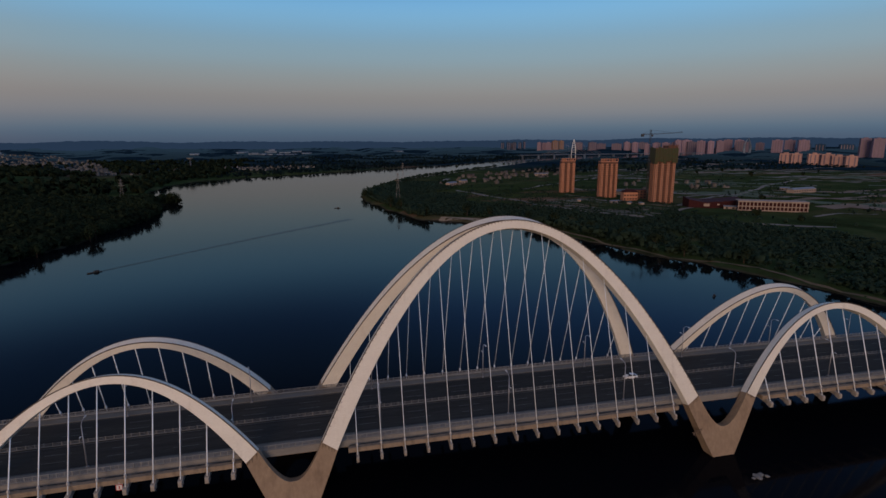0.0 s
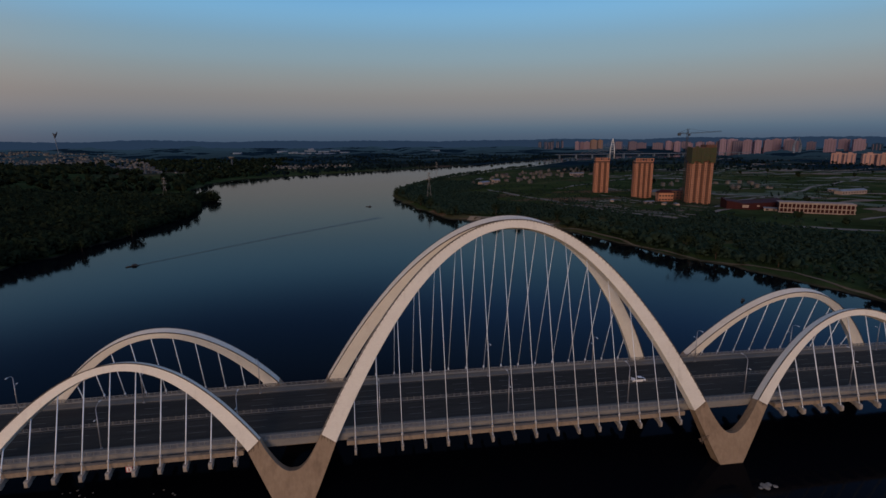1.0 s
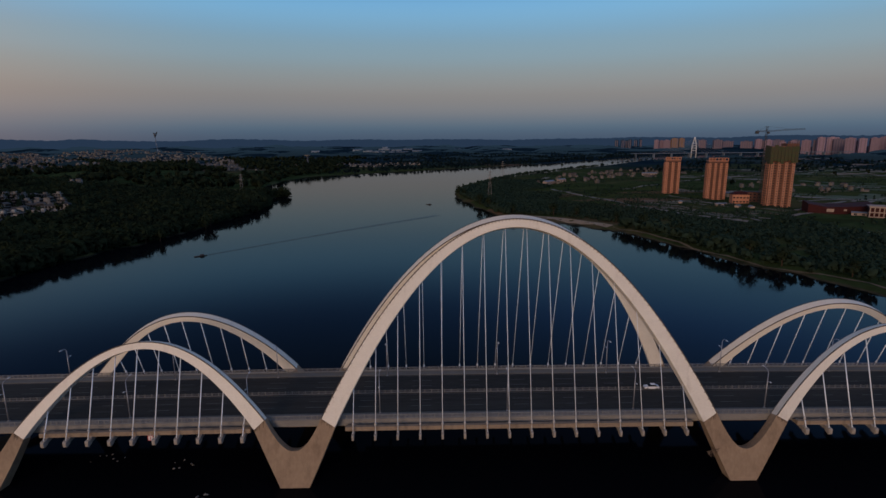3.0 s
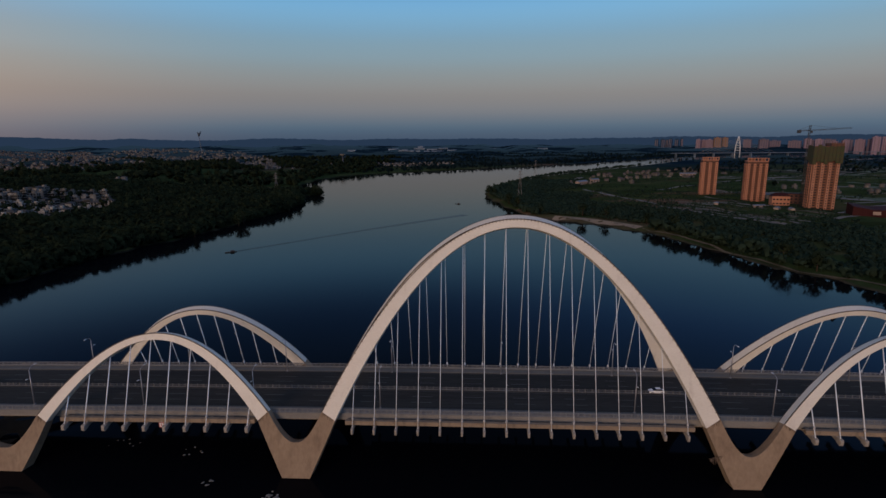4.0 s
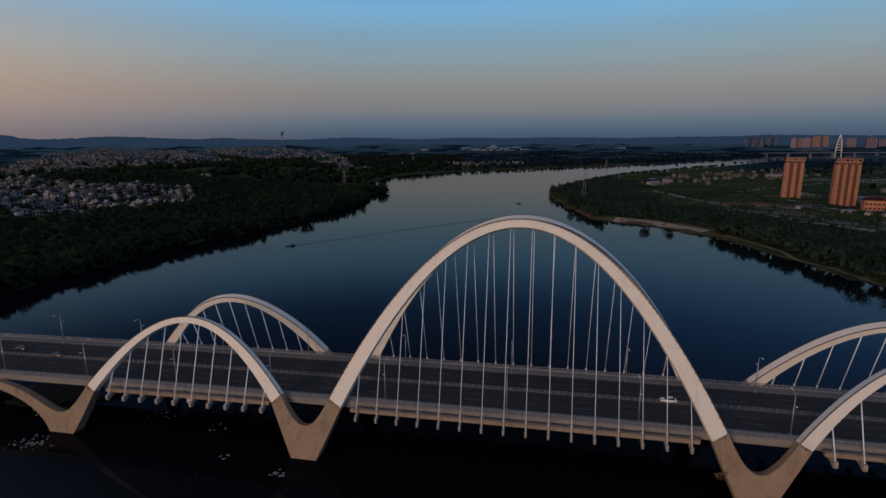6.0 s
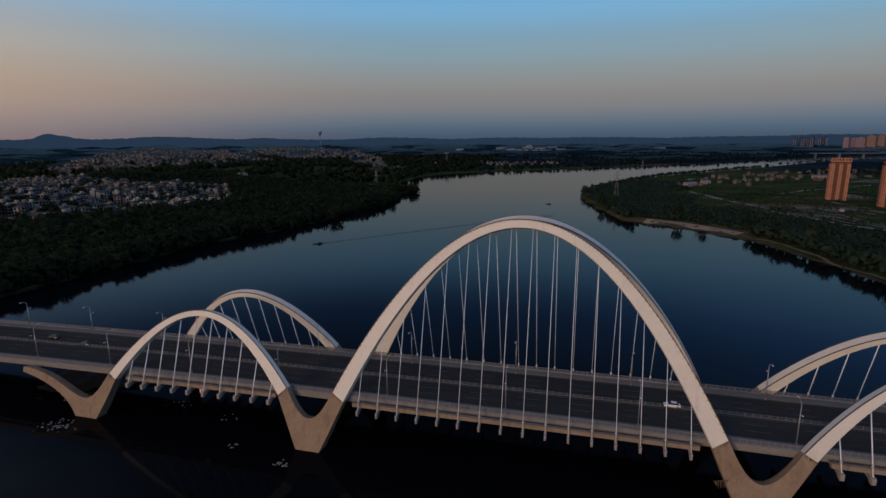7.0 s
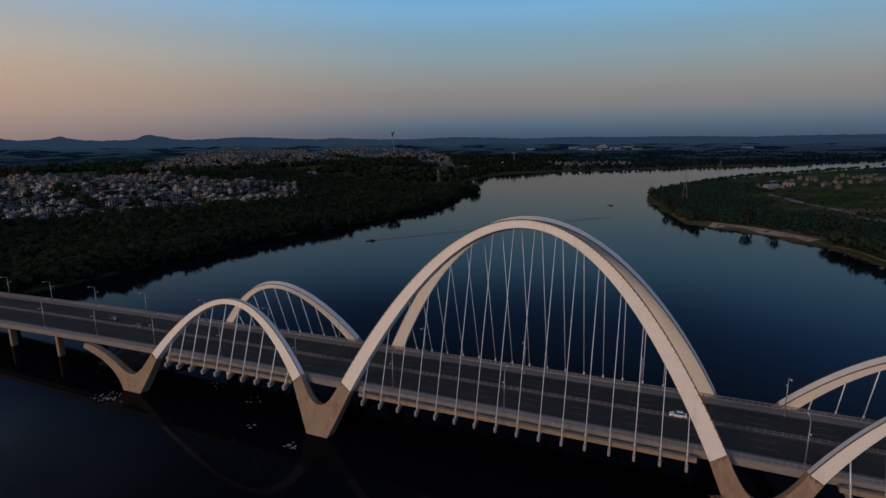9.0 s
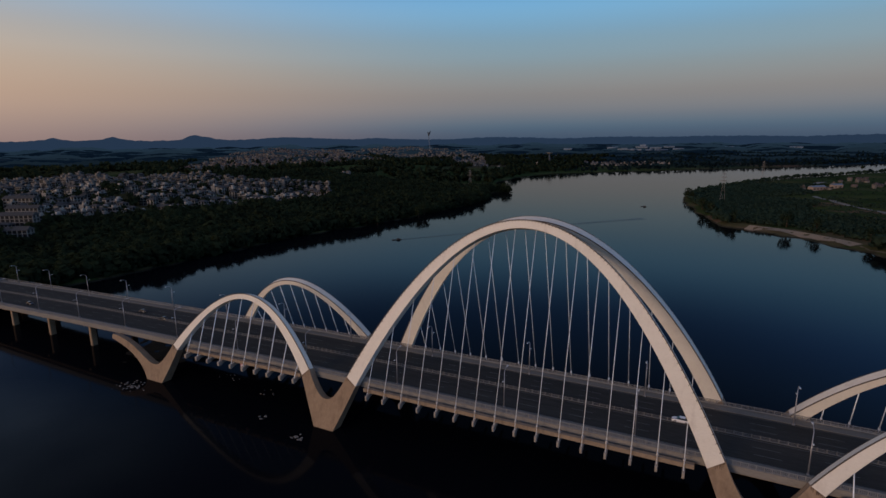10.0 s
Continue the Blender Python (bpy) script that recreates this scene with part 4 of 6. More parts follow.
def boat(x, y, yaw, length, label):
    e = thing("boat", (0, 0, 0), label, "boat", "boats on the river")
    bm = bmesh.new()
    prev = None
    for t, w, lo in ((-0.5, 0.10, 0.02), (-0.42, 0.13, -0.1), (0.0, 0.145, -0.12), (0.3, 0.10, -0.1), (0.5, 0.012, 0.12)):
        ring = [bm.verts.new((t * length, s * w * length, z)) for s, z in ((-1, 0.45 + max(0, t) * 0.5), (-0.7, lo), (0.7, lo), (1, 0.45 + max(0, t) * 0.5))]
        if prev:
            for j in range(3):
                bm.faces.new((prev[j], prev[j + 1], ring[j + 1], ring[j]))
            bm.faces.new((prev[3], prev[0], ring[0], ring[3]))
        else:
            bm.faces.new(ring)
        prev = ring
    bm.faces.new(prev)
    bmesh.ops.recalc_face_normals(bm, faces=bm.faces)
    part("hull", bm, HULL, e)
    part("cabin", box(bmesh.new(), -0.3 * length, 0.02 * length, -0.08 * length, 0.08 * length, 0.46, 1.55, 0.1), HULL, e, "dark low cabin")
    e.matrix_basis = pose(x, y, 0.0, 0, 0, yaw)
    return e


boat(-210, 276, 220, 9.5, "dark motor boat with a long wake on the calm river")
boat(-29, 614, 160, 8.5, "dark low boat far out on the river")
boat(173, 122, 30, 4.5, "small dark boat near the eastern bank")
bm = bmesh.new()
pv = None
for k in range(61):
    t = k / 60
    x, y = -207 + 190 * t, 279 + 222 * t + 6 * math.sin(t * 3)
    w = 1.6 + 3.4 * t
    a, b = bm.verts.new((x - w * 0.76, y + w * 0.64, 0.03)), bm.verts.new((x + w * 0.76, y - w * 0.64, 0.03))
    if pv:
        bm.faces.new((pv[1], b, a, pv[0]))
    pv = (a, b)
tagged(part("boat_wake", bm, WAKE), "long faint line of ruffled water behind a boat", "wake", kind="structure")


# ---- woods ----
def tree_template(seed, quads, slim=1.0):
    """A crown of uneven lobes made of many leaf clumps over a short trunk; about 1 high, foot at 0."""
    r = np.random.RandomState(seed)
    lobes = [(r.uniform(-0.2, 0.2) * slim, r.uniform(-0.2, 0.2) * slim, r.uniform(0.38, 0.78), r.uniform(0.16, 0.28) * slim) for _ in range(6)] + [(0, 0, 0.62, 0.27 * slim)]
    v, f = [], []
    for k in range(quads):
        lx, ly, lz, lr = lobes[k % len(lobes)]
        d = r.normal(size=3)
        d /= np.linalg.norm(d)
        c = np.array([lx, ly, lz]) + d * lr * r.uniform(0.55, 1.0) * (1, 1, 1.15)
        nrm = d + r.normal(size=3) * 0.3
        nrm /= np.linalg.norm(nrm)
        a = np.cross(nrm, r.normal(size=3))
        a /= np.linalg.norm(a)
        b = np.cross(nrm, a)
        s = lr * r.uniform(0.45, 0.8) * (2.2 if quads < 30 else 0.62 if quads > 100 else 0.82 if quads > 60 else 1.0)
        n = len(v)
        v += [c + a * s, c + b * s * 0.8, c - a * s * 0.9, c - b * s]
        f.append((n, n + 1, n + 2, n + 3))
    n = len(v)
    for z, q in ((-0.06, 0.028), (0.45, 0.012)):
        v += [np.array([q * math.cos(t), q * math.sin(t), z]) for t in (0, 2.1, 4.2)]
    for j in range(3):
        f.append((n + j, n + (j + 1) % 3, n + 3 + (j + 1) % 3, n + 3 + j))
    return np.array(v), np.array(f)


def crown_normals(v):
    """Leaf clumps shade as one soft crown: normals out from the crown's middle and upwards."""
    d = (v - (0, 0, 0.5)) * (1.0, 1.0, 0.8)
    d = d / np.maximum(np.linalg.norm(d, axis=1, keepdims=True), 1e-6) * 0.75 + (0, 0, 0.9)
    return d / np.linalg.norm(d, axis=1, keepdims=True)


def wood(name, xs, ys, hs, quads, label, seed, leaf=None):
    """One joined wood: a tree at each place."""
    temps = [tree_template(seed + k, quads, 1.0 + 0.15 * (k % 3)) for k in range(6)]
    r = np.random.RandomState(seed)
    zs = height(xs, ys)
    V, F, N, off = [], [], [], 0
    soft = [crown_normals(v) for v, _ in temps]
    for x, y, z, h, k, a, w in zip(xs, ys, zs, hs, r.randint(0, 6, len(xs)), r.uniform(0, 6.28, len(xs)), r.uniform(0.75, 1.25, len(xs))):
        v, f = temps[k]
        c, s = math.cos(a) * h * w, math.sin(a) * h * w
        V.append(np.stack([x + v[:, 0] * c - v[:, 1] * s, y + v[:, 0] * s + v[:, 1] * c, z + v[:, 2] * h], -1))
        F.append(f + off)
        m, c, s = soft[k], math.cos(a), math.sin(a)
        N.append(np.stack([m[:, 0] * c - m[:, 1] * s, m[:, 0] * s + m[:, 1] * c, m[:, 2]], -1))
        off += len(v)
    return tagged(part_of(name, raw_mesh(name, np.concatenate(V), np.concatenate(F), False, np.concatenate(N)), leaf or FOLIAGE), label, "trees", kind="stuff")


def scatter(n, x0, x1, y0, y1, seed, keep):
    r = np.random.RandomState(seed)
    x, y = r.uniform(x0, x1, n), r.uniform(y0, y1, n)
    k = keep(x, y, river_distance(x, y), r.uniform(0, 1, n))
    return x[k], y[k]


VILLAGE = [(-482, 85), (-505, 145), (-490, 225), (-482, 330), (-452, 378), (-436, 464), (-520, 568), (-643, 490), (-819, 510), (-950, 424), (-940, 320), (-830, 245), (-640, 90)]


def in_poly(x, y, poly):
    k = np.zeros(x.shape, bool)
    for (ax, ay), (bx, by) in zip(poly, poly[1:] + poly[:1]):
        k ^= ((ay > y) != (by > y)) & (x < ax + (y - ay) / ((by - ay) or 1e-9) * (bx - ax))
    return k


FAR_VILLAGE = [(-985, 630), (-1400, 1000), (-1772, 1337), (-2500, 2200), (-2900, 2766), (-2338, 2956), (-1500, 2100), (-1008, 1557), (-916, 900), (-861, 600)]
OUTER_VILLAGE = [(-1850, 2481), (-2205, 3112), (-2145, 3484), (-1345, 2983), (-801, 1996), (-552, 1367), (-640, 1366), (-976, 2000), (-1247, 1946)]
SITES = [(345, 680, 60), (368, 595, 60), (400, 505, 60), (372, 545, 40), (445, 445, 60), (500, 405, 70), (430, 640, 60), (80, 472, 11), (98, 460, 14), (118, 444, 17), (138, 424, 19), (155, 405, 17)]


GARDEN = [(152, 600), (196, 544), (250, 452), (284, 378), (330, 388), (420, 470), (420, 720), (200, 760)]


def clear_of_sites(x, y):
    k = np.ones(x.shape, bool)
    for sx, sy, r in SITES:
        k &= np.hypot(x - sx, y - sy) > r
    return k


def west_keep(x, y, d, u):
    dens = np.where(in_poly(x, y, VILLAGE), 0.22, np.where(wave(x, y, 120, 31) > 0.55, 0.35, 1.0))
    return (d > 3) & (x < 0) & (u < dens)


def grassy_bank(x, y, d):
    """Open grass above the eastern shore, in patches."""
    return (x > 0) & (y < 470) & (d < 56 + 20 * wave(x, y, 80, 39)) & (wave(x, y, 110, 40) > -0.55)


def east_keep(x, y, d, u):
    belt = np.where(d < 128 + 22 * wave(x, y, 150, 33) + 60 * smooth(x, 250, 330), 0.95, 0.03)
    belt = np.where(wave(x, y, 90, 34) > 0.8, belt * 0.25, belt)
    belt = np.where(grassy_bank(x, y, d), 0.22, belt)
    belt = np.where(in_poly(x, y, GARDEN), 0.02, belt)
    belt = np.where((y > 760) & (d > 45), 0.04, belt)
    return (d > 8) & (x > 0) & (u < belt) & clear_of_sites(x, y)


rs = np.random.RandomState(9)
wx, wy = scatter(7800, -720, -225, -40, 760, 41, west_keep)
near = np.hypot(wx, wy + 145) < 560
wood("near_wood", wx[near], wy[near], rs.uniform(6.5, 13, near.sum()), 130, "dense dark green riverside wood on the western bank", 60)
wood("near_wood", wx[~near], wy[~near], rs.uniform(6.5, 13, (~near).sum()), 44, "dense dark green wood behind the western bank", 65)
ex, ey = scatter(13000, 10, 480, 60, 1300, 43, east_keep)
wood("near_wood", ex, ey, rs.uniform(3.2, 5.8, len(ex)) * (1 - 0.45 * smooth(ey, 720, 850)), 40, "dark green belt of trees along the eastern bank", 70, EASTFOLIAGE)
ux, uy = scatter(24000, -640, -225, -40, 760, 51, lambda x, y, d, u: (d > 1) & (x < 0) & ~in_poly(x, y, VILLAGE))
wood("undergrowth", ux, uy, rs.uniform(4.0, 8.0, len(ux)), 12, "dense dark undergrowth between the trees of the western bank", 66)
fx, fy = scatter(9000, -1900, -300, 100, 2300, 44, lambda x, y, d, u: (d > 6) & ((x < -715) | (y > 760)) & (u < np.where(in_poly(x, y, VILLAGE) | in_poly(x, y, FAR_VILLAGE) | in_poly(x, y, OUTER_VILLAGE), 0.06, 0.85)) & (wave(x, y, 300, 35) > -0.5))
wood("far_wood", fx, fy, rs.uniform(8, 15, len(fx)), 16, "distant dark woods behind the western village", 80)
gx, gy = scatter(12000, -300, 1700, 1250, 3000, 45, lambda x, y, d, u: (d > 1) & (u < np.where(d < 160, 1.0, 0.35)) & ~((y < 1240 + (x - 240) * 1.345) & (d < 170)))
wood("far_wood", gx, gy, rs.uniform(4, 8.5, len(gx)), 12, "distant dark woods along the upper river", 90, HAZEFOLIAGE)
hx, hy = scatter(260, 420, 1500, 150, 2000, 46, lambda x, y, d, u: (u < 0.75) & (wave(x, y, 210, 36) > 0.35) & clear_of_sites(x, y))
wood("far_wood", hx, hy, rs.uniform(6, 11, len(hx)), 16, "scattered field trees and hedges on the eastern plain", 95)

bx0, by0 = scatter(40000, 10, 520, 60, 1000, 50, lambda x, y, d, u: (d > 7) & (x > 0) & (d < 132 + 22 * wave(x, y, 150, 33) + 60 * smooth(x, 250, 330)) & (~grassy_bank(x, y, d) | (u < 0.25)) & (~in_poly(x, y, GARDEN) | (u < 0.04)) & clear_of_sites(x, y))
wood("undergrowth", bx0, by0, rs.uniform(2.0, 4.5, len(bx0)), 12, "dense dark undergrowth between the trees of the eastern bank", 99, EASTFOLIAGE)
hx2, hy2 = scatter(16000, 150, 420, 375, 760, 52, lambda x, y, d, u: in_poly(x, y, GARDEN) & (u < 0.25 + 0.75 * (np.sin(0.86 * x * 0.42 + 0.50 * y * 0.42) > 0.45)) & (wave(x, y, 60, 38) > -0.3))
wood("scrub", hx2, hy2, rs.uniform(0.7, 1.9, len(hx2)), 8, "low green hedges and shrubs in the gardens before the towers", 98, EASTFOLIAGE)
sx_, sy_ = scatter(6500, 180, 900, 330, 1250, 49, lambda x, y, d, u: (d > 60) & (u < np.where(wave(x * 0.5, y * 1.6, 70, 37) > 0.45, 0.9, 0.03)) & clear_of_sites(x, y))
wood("scrub", sx_, sy_, rs.uniform(1.4, 3.4, len(sx_)), 14, "low dark shrubs and hedges over the eastern gardens and fields", 97, EASTFOLIAGE)


def bank_points(lo, hi, step, near, deep, seed):
    """Places along the banks from RIVER's corner lo to hi, set back near to deep metres on the land side."""
    q = np.random.RandomState(seed)
    xs, ys = [], []
    for (ax, ay), (bx, by) in zip(RIVER[lo:hi], RIVER[lo + 1:hi + 1]):
        ln = math.hypot(bx - ax, by - ay)
        for k in range(int(ln / step)):
            t = q.uniform(0, 1)
            o = q.uniform(near, deep)
            xs.append(ax + (bx - ax) * t - (by - ay) / ln * o)
            ys.append(ay + (by - ay) * t + (bx - ax) / ln * o)
    return np.array(xs), np.array(ys)


bx_, by_ = bank_points(2, 12, 1.4, -1.5, 11, 47)
wood("bank_wood", bx_, by_, np.where(by_ < 340, rs.uniform(7, 12.5, len(bx_)), rs.uniform(4, 9, len(bx_))), 60, "tall dark trees crowding the western water's edge", 110)
bx_, by_ = bank_points(33, 52, 3.0, 4, 20, 48)
_k = clear_of_sites(bx_, by_)
bx_, by_ = bx_[_k], by_[_k]
wood("bank_wood", bx_, by_, np.where((by_ > 230) & (by_ < 440), rs.uniform(7, 12.5, len(bx_)), rs.uniform(4, 9, len(bx_))), 60, "dark trees lining the eastern shore above a pale bank", 120, EASTFOLIAGE)


# tall trees standing singly at the water's edge
def bank_tree(seed, h):
    r = random.Random(seed)
    e = thing("tree", (0, 0, 0), "tall dark leafy tree at the water's edge", "tree", "trees at the water's edge")
    bm = tube(bmesh.new(), (0, 0, -0.6), (0.02 * h, 0, 0.55 * h), 0.035 * h, 0.014 * h, 8)
    part("trunk", bm, BARK, e)
    for k in range(4):
        a = 1.57 * k + r.uniform(-0.4, 0.4)
        p = Vector((0.01 * h, 0, h * r.uniform(0.3, 0.45)))
        part("limb", tube(bmesh.new(), p, p + Vector((math.cos(a) * 0.2 * h, math.sin(a) * 0.2 * h, 0.2 * h)), 0.014 * h, 0.005 * h, 6), BARK, e)
    v, f = tree_template(seed + 200, 220, 1.15)
    f = f[:220]
    v = v[:880].copy()
    ctr = v.reshape(-1, 4, 3).mean(1, keepdims=True)
    v = (ctr + (v.reshape(-1, 4, 3) - ctr) * 0.55).reshape(-1, 3) * h
    part_of("crown", raw_mesh("crown", v, f, False, crown_normals(v / h)), FOLIAGE, e, "uneven dark green crown")
    return e


protos = [bank_tree(k, h) for k, h in ((1, 15.0), (2, 12.5), (3, 17.0))]
BANK = [(-283, 333), (-275, 343), (-264, 430), (-262, 412), (-249, 540), (-268, 738), (-264, 741), (-273, 742), (-258, 600), (-300, 312), (-322, 180), (-326, 130),
        (20, 745), (28, 700), (42, 590), (52, 560), (72, 487), (118, 470), (140, 452), (172, 412), (186, 372), (199, 322), (208, 282), (213, 240), (222, 215), (245, 180)]
for k, (x, y) in enumerate(BANK):
    m = pose(x, y, max(0.15, ground_z(x, y)), 0, 0, 47 * k)
    if k < 3:
        protos[k].matrix_basis = m
    else:
        copy_thing(protos[k % 3], m)


# ---- the village houses ----
PLASTER = material("pale_plaster", (0.36, 0.325, 0.28), (0.10, 0.092, 0.083), rough=0.85, scale=0.12, fine=6, spread=0.7, island=0.6)
TILE = material("grey_roof_tiles", (0.062, 0.058, 0.055), (0.034, 0.032, 0.032), rough=0.8, scale=0.3, fine=10, island=0.3, stretch=(1, 4, 1))
PANE = material("dark_window", (0.02, 0.02, 0.022), rough=0.35, scale=1, fine=3, spec=0.2)


def pane_mesh(w, h):
    bm = box(bmesh.new(), -w / 2, w / 2, -0.06, 0.02, -h / 2, h / 2)
    me = bpy.data.meshes.new("window")
    bm.to_mesh(me)
    bm.free()
    return me


PANE_ME = pane_mesh(2.7, 2.5)


def house(w, d, storeys, hip, label, flat=False, wall=PLASTER):
    """A plastered village house with a tiled roof; windows on its long sides."""
    e = thing("house", (0, 0, 0), label, "house", "village houses")
    h = 3.1 * storeys
    bm = box(bmesh.new(), -w / 2, w / 2, -d / 2, d / 2, -2.0, h, 0.05)
    part("wall", bm, wall, e)
    bm = bmesh.new()
    if flat:
        ring = bmesh.new()
        for x0, x1, y0, y1 in ((-w / 2, w / 2, -d / 2, -d / 2 + 0.3), (-w / 2, w / 2, d / 2 - 0.3, d / 2), (-w / 2, -w / 2 + 0.3, -d / 2 + 0.3, d / 2 - 0.3), (w / 2 - 0.3, w / 2, -d / 2 + 0.3, d / 2 - 0.3)):
            box(ring, x0, x1, y0, y1, h + 0.002, h + 0.7)
        part("parapet", ring, wall, e)
        part("roof_slab", box(bmesh.new(), -w / 2 + 0.31, w / 2 - 0.31, -d / 2 + 0.31, d / 2 - 0.31, h + 0.004, h + 0.12), TILE, e, "dark flat roof")
        part("stair_head", box(bmesh.new(), -w * 0.1, w * 0.3, -d * 0.15, d * 0.35, h + 0.124, h + 2.6, 0.05), wall, e)
    o = 0.6
    a = [bm.verts.new(p) for p in ((-w / 2 - o, -d / 2 - o, h), (w / 2 + o, -d / 2 - o, h), (w / 2 + o, d / 2 + o, h), (-w / 2 - o, d / 2 + o, h))]
    lo = [bm.verts.new((v.co.x, v.co.y, h + 0.02 - 0.22)) for v in a]
    r = [bm.verts.new((-w / 2 + hip, 0, h + 0.28 * d)), bm.verts.new((w / 2 - hip, 0, h + 0.28 * d))]
    for f in ((a[0], a[1], r[1], r[0]), (a[2], a[3], r[0], r[1]), (a[1], a[2], r[1]), (a[3], a[0], r[0])):
        bm.faces.new(f)
    for j in range(4):
        bm.faces.new((lo[j], lo[(j + 1) % 4], a[(j + 1) % 4], a[j]))
    bm.faces.new(lo[::-1])
    if flat:
        bm.free()
    else:
        part("roof", bm, TILE, e, "dark grey tiled roof")
    n = max(2, int(w // 3.4))
    for s in range(storeys):
        for k in range(n):
            p = part_of("window", PANE_ME, PANE, e)
            p.location = (-w / 2 + w * (k + 0.5) / n, -d / 2 - 0.02, 1.7 + 3.1 * s)
        for k in range(2):
            p = part_of("window", PANE_ME, PANE, e)
            p.location, p.rotation_euler = (w / 2 + 0.02, -d / 4 + d / 2 * k, 1.7 + 3.1 * s), (0, 0, math.pi / 2)
    return e


HOUSES = [house(8, 6.5, 2, 0.0, "two-storey pale plastered village house with a flat walled roof", True), house(9.5, 7, 3, 2.5, "three-storey pale plastered village house with a hipped roof"),
          house(7, 6.5, 3, 2.0, "narrow three-storey pale village house with a flat walled roof", True), house(11.5, 6.5, 2, 0.0, "long two-storey pale village house with a grey gabled roof")]
r = np.random.RandomState(77)
spots = []
for k in range(12000):
    x, y = r.uniform(-980, -380), r.uniform(75, 560)
    if not in_poly(np.array([x]), np.array([y]), VILLAGE)[0] or abs(math.sin(y * 0.026 + x * 0.006)) < 0.30:
        continue
    if all((x - a) ** 2 + (y - b) ** 2 > 9.6 ** 2 for a, b in spots):
        spots.append((x, y))
    if len(spots) >= 1150:
        break
spots.sort(key=lambda p: math.hypot(p[0], p[1] + 145))
used = [False] * 4
stuff_spots = spots[300:]
for k, (x, y) in enumerate(spots[:300]):
    j = int(r.randint(0, 4))
    m = pose(x, y, ground_z(x, y), 0, 0, r.choice([8, 8, 14, 98, -4]) + r.uniform(-6, 6))
    if not used[j]:
        used[j] = True
        HOUSES[j].matrix_basis = m
    else:
        copy_thing(HOUSES[j], m)


DULLPLASTER = material("weathered_plaster", (0.24, 0.218, 0.19), (0.08, 0.073, 0.066), rough=0.85, scale=0.05, fine=8, spread=0.8, island=0.6)


FARMWALL = material("dull_farm_wall", (0.19, 0.16, 0.13), (0.09, 0.08, 0.066), rough=0.9, scale=0.05, fine=8, spread=0.8, island=0.5)
REDTILE = material("faded_red_roof", (0.11, 0.058, 0.045), (0.06, 0.036, 0.03), rough=0.9, scale=0.1, fine=8, island=0.4)


